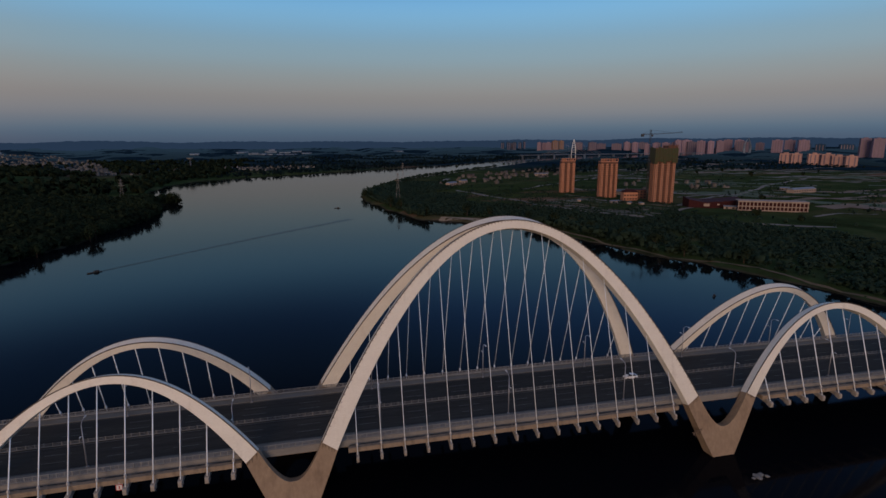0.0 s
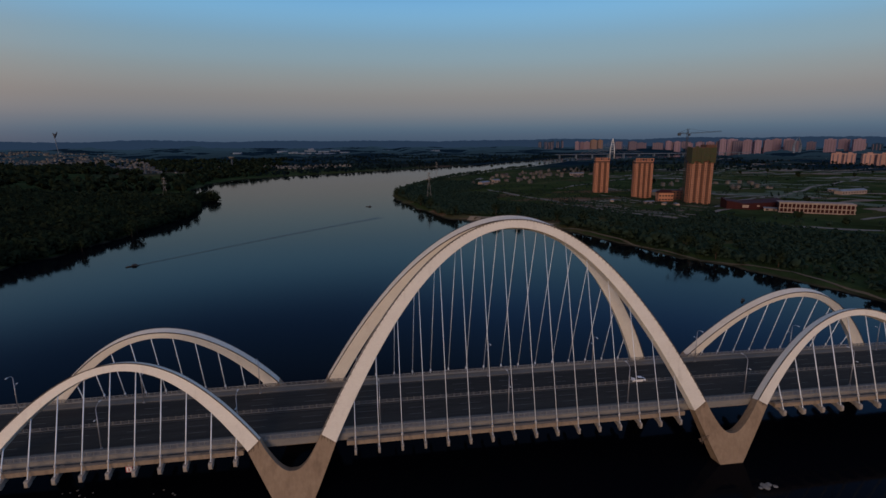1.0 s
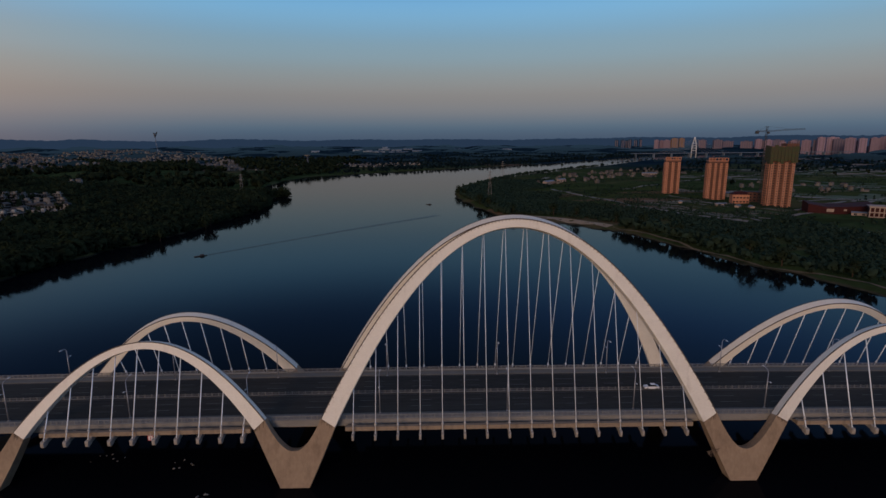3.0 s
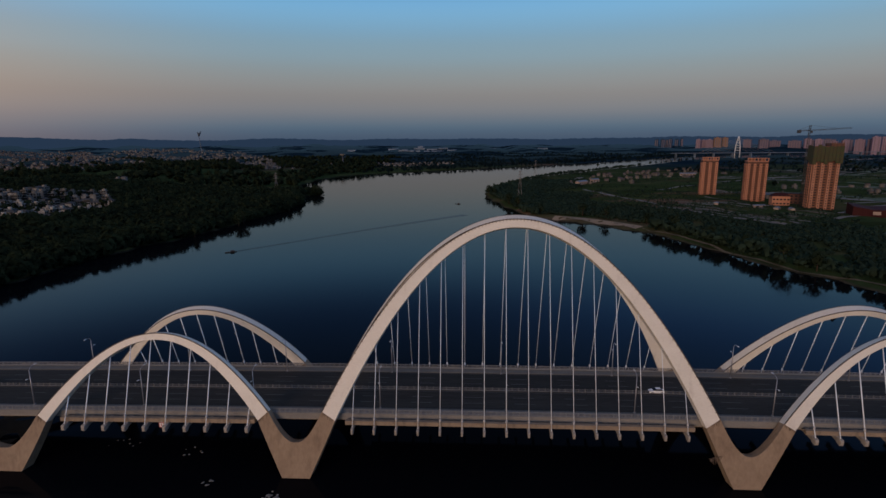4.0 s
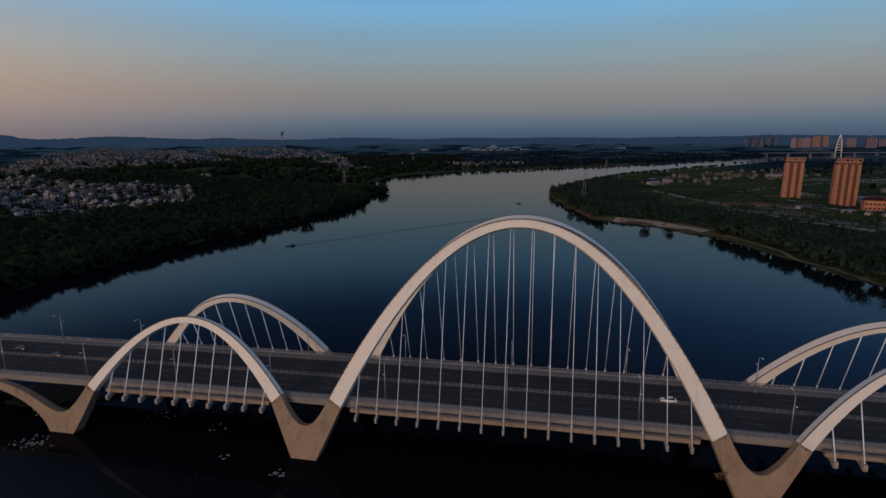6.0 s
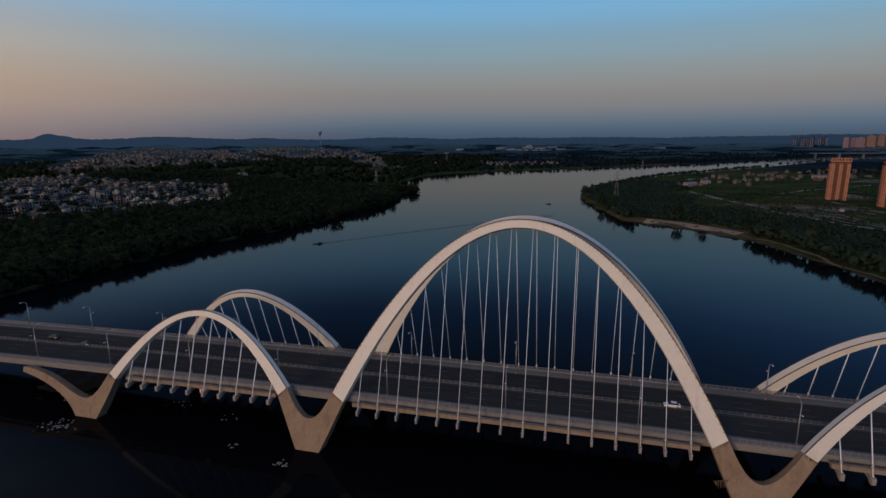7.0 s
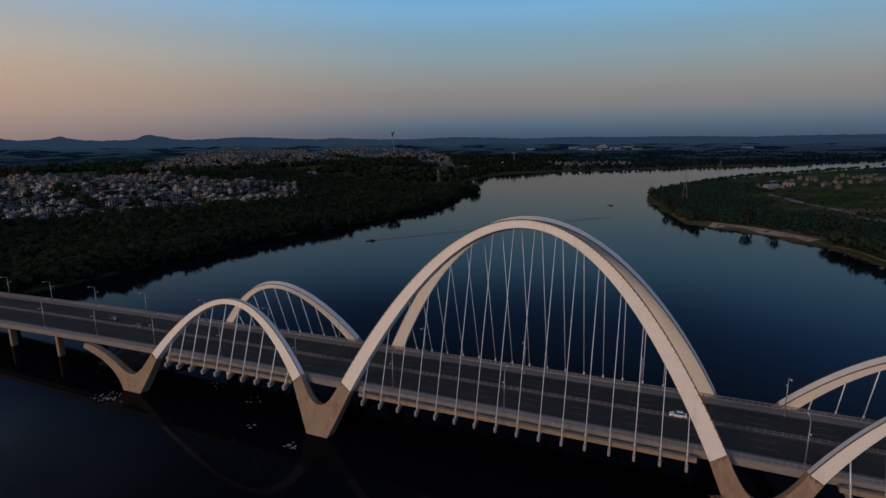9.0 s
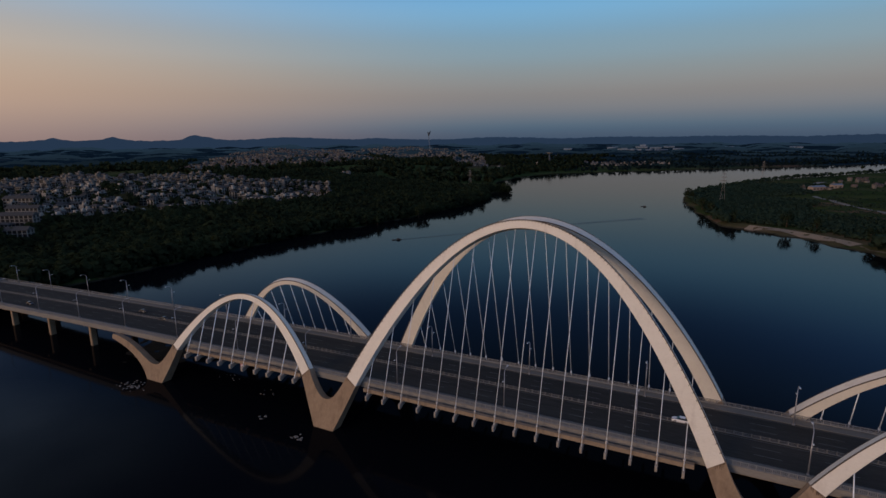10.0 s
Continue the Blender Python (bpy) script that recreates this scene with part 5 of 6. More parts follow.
def house_field(name, pts, label, seed, big=1.0, storeys=(2, 2, 3, 3, 4), panes=False, wall=None, tiles=None):
    """Far houses, joined: plastered walls and tiled roofs."""
    q = np.random.RandomState(seed)
    pts = np.array(pts)
    zs = height(pts[:, 0], pts[:, 1])
    VW, FW, VR, FR, VP, FP = [], [], [], [], [], []
    flats = np.random.RandomState(seed + 500).uniform(0, 1, len(pts)) < (0.6 if panes else 0.3)
    for k, ((x, y), z) in enumerate(zip(pts, zs)):
        w, d, h, a = q.uniform(6.5, 11.5) * big, q.uniform(6, 8) * big, q.choice(storeys) * 3.1, q.choice([0.14, 0.2, 1.7]) + q.uniform(-0.1, 0.1)
        c, s = math.cos(a), math.sin(a)
        P = lambda u, v, t: (x + u * c - v * s, y + u * s + v * c, z + t)
        n = len(VW)
        VW += [P(u, v, t) for t in (-2, h) for u, v in ((-w / 2, -d / 2), (w / 2, -d / 2), (w / 2, d / 2), (-w / 2, d / 2))]
        FW += [(n + i, n + (i + 1) % 4, n + 4 + (i + 1) % 4, n + 4 + i) for i in range(4)] + [(n + 4, n + 5, n + 6, n + 7)]
        if panes:
            for f in range(int(h // 3)):
                for u in (-0.31, 0.0, 0.31):
                    n = len(VP)
                    VP += [P(u * w + i, -d / 2 - 0.06, 3.1 * f + j) for i, j in ((-1.3, 0.45), (1.3, 0.45), (1.3, 2.8), (-1.3, 2.8))]
                    FP.append((n, n + 1, n + 2, n + 3))
                for u in (-0.24, 0.24):
                    n = len(VP)
                    VP += [P(w / 2 + 0.06, u * d + i, 3.1 * f + j) for i, j in ((-1.3, 0.45), (1.3, 0.45), (1.3, 2.8), (-1.3, 2.8))]
                    FP.append((n, n + 1, n + 2, n + 3))
        if flats[k]:
            n = len(VW)
            VW += [P(u, v, t) for t in (h - 0.1, h + 2.4) for u, v in ((-w * 0.1, -d * 0.2), (w * 0.3, -d * 0.2), (w * 0.3, d * 0.3), (-w * 0.1, d * 0.3))]
            FW += [(n + i, n + (i + 1) % 4, n + 4 + (i + 1) % 4, n + 4 + i) for i in range(4)]
            n = len(VR)
            VR += [P(u, v, h + 0.05) for u, v in ((-w / 2, -d / 2), (w / 2, -d / 2), (w / 2, d / 2), (-w / 2, d / 2))] + [P(u, v, h + 2.45) for u, v in ((-w * 0.1, -d * 0.2), (w * 0.3, -d * 0.2), (w * 0.3, d * 0.3), (-w * 0.1, d * 0.3))]
            FR += [(n, n + 1, n + 2, n + 3), (n + 4, n + 5, n + 6, n + 7)]
            continue
        n = len(VR)
        VR += [P(u, v, h + 0.05) for u, v in ((-w / 2 - 0.5, -d / 2 - 0.5), (w / 2 + 0.5, -d / 2 - 0.5), (w / 2 + 0.5, d / 2 + 0.5), (-w / 2 - 0.5, d / 2 + 0.5))] + [P(-w / 2, 0, h + 0.25 * d), P(w / 2, 0, h + 0.25 * d)]
        FR += [(n, n + 1, n + 5, n + 4), (n + 2, n + 3, n + 4, n + 5), (n + 1, n + 2, n + 5, n + 5), (n + 3, n, n + 4, n + 4)]
    FRQ = [f for f in FR if f[2] != f[3]]
    e = tagged(part_of(name, raw_mesh(name, VW, FW), wall or DULLPLASTER), label, "houses", kind="stuff")
    part_of("roofs", raw_mesh("roofs", VR, FRQ), tiles or TILE, e, "dark tiled roofs")
    if panes:
        tagged(part_of("window_rows", raw_mesh("window_rows", VP, FP), PANE, e, "dark windows"), kind="stuff")
    return e


house_field("far_houses", stuff_spots, "crowded pale village houses on the western rise", 11, panes=True)
q = np.random.RandomState(12)


def fill(poly, n, seed, patch=-0.4, size=200):
    """Random places inside an outline, in loose clusters."""
    w = np.random.RandomState(seed)
    P = np.array(poly)
    x, y = w.uniform(P[:, 0].min(), P[:, 0].max(), n * 14), w.uniform(P[:, 1].min(), P[:, 1].max(), n * 14)
    k = in_poly(x, y, poly) & (river_distance(x, y) > 40) & (wave(x, y, size, seed) > patch)
    return list(zip(x[k][:n], y[k][:n]))


house_field("far_houses", fill(FAR_VILLAGE, 2300, 61), "distant pale houses of a large village among trees", 13, 1.05, (1, 2, 2, 3), False, None, REDTILE)
house_field("far_houses", fill(OUTER_VILLAGE, 1100, 62), "distant pale houses spread over the plain", 14, 1.05, (1, 2, 2, 3))
house_field("far_houses", [(-608, 660), (-601, 702), (-591, 709), (-584, 715), (-598, 716)], "small cluster of white houses in the wood", 16)
house_field("far_houses", fill([(-540, 1380), (-300, 1500), (-60, 1700), (-100, 1900), (-450, 1750)], 130, 63, 0.0), "scattered distant farm houses beyond the river", 17, 0.8, (1, 1, 2))
house_field("far_houses", fill([(170, 900), (260, 860), (420, 1000), (620, 1180), (700, 1500), (480, 1350), (300, 1150)], 90, 64, -0.2, 120), "scattered low houses among the eastern fields", 15, 0.8, (1, 1, 1, 2), False, FARMWALL, REDTILE)
house_field("far_houses", fill([(430, 620), (640, 640), (760, 860), (560, 900)], 26, 65, 0.1, 120), "scattered low houses behind the towers", 18, 0.7, (1, 1, 2), False, FARMWALL, REDTILE)

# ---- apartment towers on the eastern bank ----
# tower cores: the shade between the bays is put into this darker brown
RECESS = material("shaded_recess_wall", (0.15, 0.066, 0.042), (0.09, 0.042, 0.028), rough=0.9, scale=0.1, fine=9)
BRICK = material("orange_facade", (0.26, 0.105, 0.055), (0.18, 0.07, 0.04), rough=0.85, scale=0.08, fine=14, spread=0.8)
TRIM = material("pale_orange_trim", (0.47, 0.215, 0.13), (0.35, 0.15, 0.09), rough=0.85, scale=0.1, fine=10)
SHELL = material("raw_tower_concrete", (0.42, 0.20, 0.125), (0.29, 0.135, 0.082), rough=0.9, scale=0.15, fine=10)
NET = material("green_scaffold_net", (0.032, 0.058, 0.018), (0.062, 0.036, 0.018), rough=0.9, scale=0.12, fine=6, spread=0.8, stretch=(1, 1, 3))
CRANE = material("crane_steel", (0.045, 0.042, 0.042), (0.03, 0.028, 0.028), rough=0.6, scale=1, fine=4)
TOWER_PANE = pane_mesh(2.7, 1.9)


def apartment_tower(x, y, yaw, w, d, top, label, shell=False):
    """A slab tower: core, projecting bays and rows of windows on its south and west sides."""
    base = ground_z(x, y) - 0.5
    e = thing("apartment_tower", (0, 0, 0), label, "apartment tower", "apartment towers")
    h = top - base
    wall = SHELL if shell else BRICK
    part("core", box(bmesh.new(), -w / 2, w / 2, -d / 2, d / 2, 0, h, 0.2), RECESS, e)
    n = max(5, round(w / 4.4))
    n += 1 - n % 2
    for k in range(n):
        cx = -w / 2 + w * (k + 0.5) / n
        if k % 2 == 0:
            part("bay", box(bmesh.new(), cx - w / n * 0.42, cx + w / n * 0.42, -d / 2 - 1.8, -d / 2, 0, h - 2.5, 0.1), TRIM if not shell else SHELL, e, "projecting bay with windows")
    m = max(3, round(d / 5.0))
    for k in range(m):
        cy = -d / 2 + d * (k + 0.5) / m
        part("bay", box(bmesh.new(), -w / 2 - 1.0, -w / 2, cy - d / m * 0.32, cy + d / m * 0.32, 0, h - 3.0, 0.1), TRIM if not shell else SHELL, e, "projecting bay with windows")
    floors = int(h / 3.05)
    for f in range(floors):
        z = 1.9 + 3.05 * f
        if z > h - 3.2:
            break
        for k in range(n):
            cx = -w / 2 + w * (k + 0.5) / n
            o = part_of("window", TOWER_PANE, PANE, e)
            o.location = (cx, -d / 2 - (1.82 if k % 2 == 0 else 0.02), z)
            o.scale = (0.42 if k % 2 == 0 else 0.85, 1, 0.6 if k % 2 == 0 else 0.9)
        for k in range(m):
            cy = -d / 2 + d * (k + 0.5) / m
            o = part_of("window", TOWER_PANE, PANE, e)
            o.location = (-w / 2 - 1.02, cy, z)
            o.rotation_euler = (0, 0, -math.pi / 2)
        for k in range(1, n, 2):
            cx = -w / 2 + w * (k + 0.5) / n
            o = part_of("balcony", BALCONY_ME, TRIM if f % 3 else BRICK, e)
            o.location = (cx, -d / 2, z - 1.35)
            o.scale = (w / n * 0.5, 1.2, 0.9)
    part("parapet", box(bmesh.new(), -w / 2 - 0.3, w / 2 + 0.3, -d / 2 - 0.3, d / 2 + 0.3, h, h + 1.1, 0.1), TRIM if not shell else SHELL, e)
    if not shell:
        for k in range(7):
            part("crown_post", box(bmesh.new(), -w / 2 + w * k / 6 - 0.5, -w / 2 + w * k / 6 + 0.5, -d / 2 - 0.3, -d / 2 + 0.7, h + 1.1, h + 4.2, 0.05), TRIM, e)
        part("crown_beam", box(bmesh.new(), -w / 2 - 0.6, w / 2 + 0.6, -d / 2 - 0.4, -d / 2 + 0.8, h + 4.2, h + 5.0, 0.05), TRIM, e)
        for k in (-0.28, 0.28):
            part("roof_house", box(bmesh.new(), w * k - 3, w * k + 3, -3, 3, h + 1.1, h + 4.6, 0.1), wall, e)
    e.matrix_basis = pose(x, y, base, 0, 0, yaw)
    return e, h


_bm = box(bmesh.new(), -1.0, 1.0, -1.1, 0.0, 0.0, 1.0)
BALCONY_ME = bpy.data.meshes.new("balcony")
_bm.to_mesh(BALCONY_ME)
_bm.free()
apartment_tower(348, 681, -14, 21.5, 14, 58, "tall orange-lit apartment tower with rows of windows and balconies")
apartment_tower(373, 597, -14, 24.5, 15, 59.5, "tall orange-lit apartment tower with projecting bays, among trees")
t3, h3 = apartment_tower(405, 510, -14, 27, 17, 64, "unfinished apartment tower with green scaffold net round its top", True)
nr = random.Random(8)
part("raw_storey", box(bmesh.new(), -14.6, 14.6, -10.8, 8.8, h3 + 1.12, h3 + 17.0, 0.2), RECESS, t3, "raw concrete storeys behind the netting")
for k in range(8):
    x0 = -15.2 + 3.8 * k
    net = part("scaffold_net", box(bmesh.new(), x0, x0 + 3.72, -11.6 + nr.uniform(-0.25, 0.25), -10.85, h3 - nr.uniform(-0.8, 4.5), h3 + nr.uniform(15.5, 18.6), 0.15), NET, t3, "green and brown scaffold netting")
    part("scaffold_pole", tube(bmesh.new(), (x0, -11.9, h3 - 2), (x0, -11.9, h3 + 18.6 + nr.uniform(0, 1.8)), 0.14, n=5), CRANE, net)
for k in range(5):
    y0 = -10.8 + 3.95 * k
    for x0 in (-15.4, 14.7):
        part("scaffold_net", box(bmesh.new(), x0, x0 + 0.7, y0, y0 + 3.85, h3 - nr.uniform(-0.8, 4.0), h3 + nr.uniform(15.5, 18.4), 0.15), NET, t3)
part("raw_floor", box(bmesh.new(), 2, 14.8, -11.0, 9.0, h3 + 17.004, h3 + 20.2, 0.2), RECESS, t3, "raw concrete top storey")
for k in range(6):
    part("raw_column", box(bmesh.new(), 2.4 + 2.3 * k, 3.0 + 2.3 * k, -10.9, -10.3, h3 + 20.2, h3 + 21.4 + nr.uniform(0, 1.0)), RECESS, t3)

# tower crane behind the unfinished tower
cz = ground_z(392, 523)
crane = thing("tower_crane", (392, 523, cz), "dark tower crane standing beside the unfinished tower", "crane")


def lattice(bm, p, q, w, n, r):
    p, q = Vector(p), Vector(q)
    d = (q - p).normalized()
    a = d.orthogonal().normalized()
    b = d.cross(a)
    cs = [(a * i + b * j) * w / 2 for i, j in ((-1, -1), (1, -1), (1, 1), (-1, 1))]
    for c in cs:
        tube(bm, p + c, q + c, r, n=4)
    for k in range(n):
        s, t = p.lerp(q, k / n), p.lerp(q, (k + 1) / n)
        for j in range(4):
            tube(bm, s + cs[j], t + cs[(j + 1) % 4], r * 0.6, n=3)
    return bm


H = 105 - cz
part("mast", lattice(bmesh.new(), (0, 0, -1), (0, 0, H), 1.7, 34, 0.16), CRANE, crane)
part("jib", lattice(bmesh.new(), (0, 0, H - 6), (40, -12, H - 3.5), 1.1, 18, 0.11), CRANE, crane)
part("counter_jib", lattice(bmesh.new(), (0, 0, H - 6), (-11, 3.3, H - 6), 1.2, 5, 0.14), CRANE, crane)
part("counterweight", box(bmesh.new(), -12, -8.5, 1.8, 4.6, H - 9, H - 5.5, 0.2), CRANE, crane)
part("cab", box(bmesh.new(), 0.8, 2.8, -1.9, 0.1, H - 9, H - 6.6, 0.2), CRANE, crane)
part("tie_rod", tube(bmesh.new(), (0, 0, H), (26, -7.8, H - 3.6), 0.12, n=4), CRANE, crane)
part("tie_rod", tube(bmesh.new(), (0, 0, H), (-10, 3.0, H - 5.2), 0.12, n=4), CRANE, crane)

# low buildings by the towers
FARSTEEL = material("dull_blue_tower_cladding", (0.05, 0.06, 0.075), (0.035, 0.042, 0.055), rough=0.7, scale=0.05, fine=8)
MAROON = material("dark_red_cladding", (0.048, 0.011, 0.011), (0.032, 0.008, 0.008), rough=0.8, spec=0.15, scale=0.15, fine=9, stretch=(3, 3, 0.5))
PALE = material("pale_frame_concrete", (0.36, 0.27, 0.215), (0.25, 0.185, 0.15), rough=0.85, scale=0.2, fine=8)


def at_ground(e, x, y, yaw):
    e.matrix_basis = pose(x, y, ground_z(x, y) - 0.4, 0, 0, yaw)


clubhouse = thing("clubhouse", (0, 0, 0), "small orange two-storey house with a pitched roof beside the towers", "house")
part("wall", box(bmesh.new(), -10, 10, -7, 7, 0, 12.5, 0.1), TRIM, clubhouse)
bm = bmesh.new()
_a = [bm.verts.new(p) for p in ((-10.8, -7.8, 12.5), (10.8, -7.8, 12.5), (10.8, 7.8, 12.5), (-10.8, 7.8, 12.5), (-6, 0, 16.2), (6, 0, 16.2))]
for f in ((0, 1, 5, 4), (2, 3, 4, 5), (1, 2, 5), (3, 0, 4), (3, 2, 1, 0)):
    bm.faces.new([_a[i] for i in f])
part("roof", bm, MAROON, clubhouse)
for k in range(5):
    for s in range(2):
        part_of("window", TOWER_PANE, PANE, clubhouse).location = (-8 + 4 * k, -7.02, 3.2 + 5.2 * s)
at_ground(clubhouse, 382, 550, -14)
annex = thing("brick_annex", (0, 0, 0), "low red brick house with a flat roof between the towers", "house")
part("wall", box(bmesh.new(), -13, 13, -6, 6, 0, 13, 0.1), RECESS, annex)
part("roof", box(bmesh.new(), -13.4, 13.4, -6.4, 6.4, 13.0, 13.5, 0.05), MAROON, annex)
for k in range(5):
    for s in range(3):
        part_of("window", TOWER_PANE, PANE, annex).location = (-10.4 + 5.2 * k, -6.02, 2.6 + 4.0 * s)
at_ground(annex, 404, 566, -14)
store = thing("blue_roofed_store", (0, 0, 0), "low pale store with a dull blue sheet roof behind the towers", "shed")
part("wall", box(bmesh.new(), -16, 16, -8, 8, 0, 6.5, 0.1), FARMWALL, store)
part("roof", box(bmesh.new(), -16.6, 16.6, -8.6, 8.6, 6.5, 7.3, 0.1), FARSTEEL, store)
at_ground(store, 420, 622, -14)

hall = thing("exhibition_hall", (0, 0, 0), "low dark red hall with a folded roofline", "hall")
bm = bmesh.new()
_p = [(-32, 0, 11), (-12, 0, 7.5), (10, 0, 9), (32, 0, 11.5)]
_lo = [[bm.verts.new((x, y, 0)) for x, _, _ in _p] for y in (-14, 14)]
_hi = [[bm.verts.new((x, y, z + (1.5 if y > 0 else 0))) for x, _, z in _p] for y in (-14, 14)]
for k in range(3):
    bm.faces.new((_lo[0][k], _lo[0][k + 1], _hi[0][k + 1], _hi[0][k]))
    bm.faces.new((_lo[1][k + 1], _lo[1][k], _hi[1][k], _hi[1][k + 1]))
    bm.faces.new((_hi[0][k], _hi[0][k + 1], _hi[1][k + 1], _hi[1][k]))
bm.faces.new((_lo[0][0], _hi[0][0], _hi[1][0], _lo[1][0]))
bm.faces.new((_lo[0][3], _lo[1][3], _hi[1][3], _hi[0][3]))
part("wall", bm, MAROON, hall)
part("white_panel", box(bmesh.new(), -14, -7, -14.12, -14.0, 2.5, 6.0), PALE, hall, "pale rectangular panel")
part("white_panel", box(bmesh.new(), 2, 5, -14.12, -14.0, 4.0, 6.0), PALE, hall, "pale rectangular panel")
at_ground(hall, 440, 452, -22)

frame_house = thing("sales_pavilion", (0, 0, 0), "long low pavilion with pale frames and rows of openings", "building")
part("wall", box(bmesh.new(), -36, 36, -9, 9, 0, 10.5, 0.1), MAROON, frame_house)
for k in range(19):
    part("column", box(bmesh.new(), -36.5 + 4 * k, -35.5 + 4 * k, -10.2, -9.0, 0, 11, 0.05), PALE, frame_house)
for z in (0.2, 5.0, 10.4):
    part("band", box(bmesh.new(), -37, 37, -10.6, -9.0, z, z + 1.1, 0.05), PALE, frame_house)
part("roof", box(bmesh.new(), -37, 37, -10.4, 9.6, 11.5, 12.1, 0.1), PALE, frame_house)
at_ground(frame_house, 476, 396, -32)


# ---- roads across the land ----
def land_road(name, pts, w, mat, label):
    bm = bmesh.new()
    path = []
    for a, b in zip(pts, pts[1:]):
        n = max(1, int(math.hypot(b[0] - a[0], b[1] - a[1]) / 8))
        path += [(a[0] + (b[0] - a[0]) * k / n, a[1] + (b[1] - a[1]) * k / n) for k in range(n)]
    path.append(pts[-1])
    prev = None
    for k, (x, y) in enumerate(path):
        p, q = path[max(0, k - 1)], path[min(len(path) - 1, k + 1)]
        d = Vector((q[0] - p[0], q[1] - p[1])).normalized()
        pair = [bm.verts.new((x - d.y * s, y + d.x * s, ground_z(x - d.y * s, y + d.x * s) + 0.35)) for s in (w / 2, -w / 2)]
        if prev:
            bm.faces.new((prev[0], prev[1], pair[1], pair[0]))
        prev = pair
    return tagged(part(name, bm, mat), label, "road", kind="structure")


PALEROAD = material("pale_concrete_road", (0.19, 0.165, 0.135), (0.12, 0.105, 0.088), rough=0.9, scale=0.05, fine=10)
land_road("riverside_road", [(184, 778), (196, 675), (222, 590), (234, 522), (263, 462), (293, 427), (308, 382), (360, 330), (430, 270)], 7, PALEROAD, "pale road along the eastern bank")
land_road("track", [(360, 420), (520, 520), (760, 700), (1100, 900)], 7, PALEROAD, "pale track across the eastern fields")
land_road("track", [(300, 760), (460, 900), (800, 1150), (1300, 1500)], 7, PALEROAD, "pale track across the eastern fields")
land_road("approach_road", [(-415, 3), (-520, 10), (-700, 40), (-1000, 60)], 26, ASPHALT, "road running inland from the bridge's western end")
land_road("track", [(170, 800), (190, 950), (240, 1080)], 14, PALEROAD, "pale lane to the river's edge")

SAND = material("pale_river_sand", (0.30, 0.225, 0.15), (0.19, 0.145, 0.10), rough=0.95, scale=0.06, fine=8, spread=0.8)
for w, pts in ((11, [(84, 467), (106, 455), (124, 440), (140, 420), (152, 405), (159, 393)]), (5, [(120, 440), (138, 418), (150, 402)])):
    land_road("sand_bar", pts, w, SAND, "low pale sand bar along the eastern shore")
EARTH = material("bare_tan_earth", (0.20, 0.135, 0.09), (0.12, 0.085, 0.06), rough=0.95, scale=0.02, fine=12, spread=0.9)
for (x0, y0, x1, y1, w, m) in ((1400, 2040, 2250, 1990, 50, PALEROAD), (1306, 1521, 1791, 1650, 60, EARTH), (1133, 1080, 1222, 1016, 14, PALEROAD), (900, 1130, 1700, 1330, 10, PALEROAD), (1142, 1371, 1337, 1256, 70, EARTH), (1560, 2080, 1800, 1690, 150, EARTH), (1345, 1590, 1656, 1540, 110, PALEROAD), (974, 1042, 1028, 1026, 22, PALEROAD), (971, 908, 1067, 879, 18, PALEROAD), (600, 375, 940, 430, 60, EARTH), (588, 684, 650, 666, 9, EARTH), (481, 340, 574, 344, 5, PALEROAD), (1146, 939, 1350, 830, 10, PALEROAD), (1250, 960, 1500, 860, 12, PALEROAD),
                                (600, 785, 712, 806, 9, PALEROAD), (698, 750, 735, 744, 8, PALEROAD), (975, 745, 1010, 722, 9, PALEROAD), (760, 555, 980, 590, 14, EARTH), (565, 405, 760, 420, 26, EARTH), (520, 470, 800, 500, 10, EARTH),
                                (469, 558, 557, 580, 6, PALEROAD), (400, 470, 560, 570, 7, PALEROAD), (700, 1330, 1900, 1700, 12, PALEROAD), (560, 1080, 1300, 1290, 8, PALEROAD)):
    land_road("field_lane", [(x0, y0), (0.6 * x0 + 0.4 * x1, 0.6 * y0 + 0.4 * y1 + 6), (x1, y1)], w, m, "long pale lane and bare strip between the eastern fields")
# narrow strips of crop, stubble and bare soil across the eastern plain
CROP = material("green_crop", (0.055, 0.080, 0.028), (0.035, 0.052, 0.018), rough=0.95, scale=0.03, fine=9, spread=0.8)
fs = random.Random(23)
for k in range(60):
    az, dist = math.radians(fs.uniform(27, 56)), fs.uniform(850, 1900)
    x, y = math.sin(az) * dist, math.cos(az) * dist - 145
    turn, half = math.radians(-38 + fs.uniform(-9, 9)), fs.uniform(30, 130)
    dx, dy = math.cos(turn) * half, math.sin(turn) * half
    land_road("field_strip", [(x - dx, y - dy), (x, y + fs.uniform(-3, 3)), (x + dx, y + dy)], fs.uniform(10, 42) * (0.5 if k % 4 == 3 else 1.0), (CROP, CROP, EARTH, PALEROAD)[k % 4], "narrow field strip on the eastern plain")
for (x0, y0, x1, y1, w) in ((239, 525, 321, 401, 4), (252, 533, 335, 405, 3), (288, 479, 319, 393, 3), (261, 599, 316, 546, 4), (300, 570, 341, 500, 4), (332, 651, 341, 500, 3), (268, 580, 300, 480, 2.5)):
    land_road("garden_path", [(x0, y0), ((x0 + x1) / 2 + 3, (y0 + y1) / 2), (x1, y1)], w, PALEROAD, "pale path through the gardens before the towers")

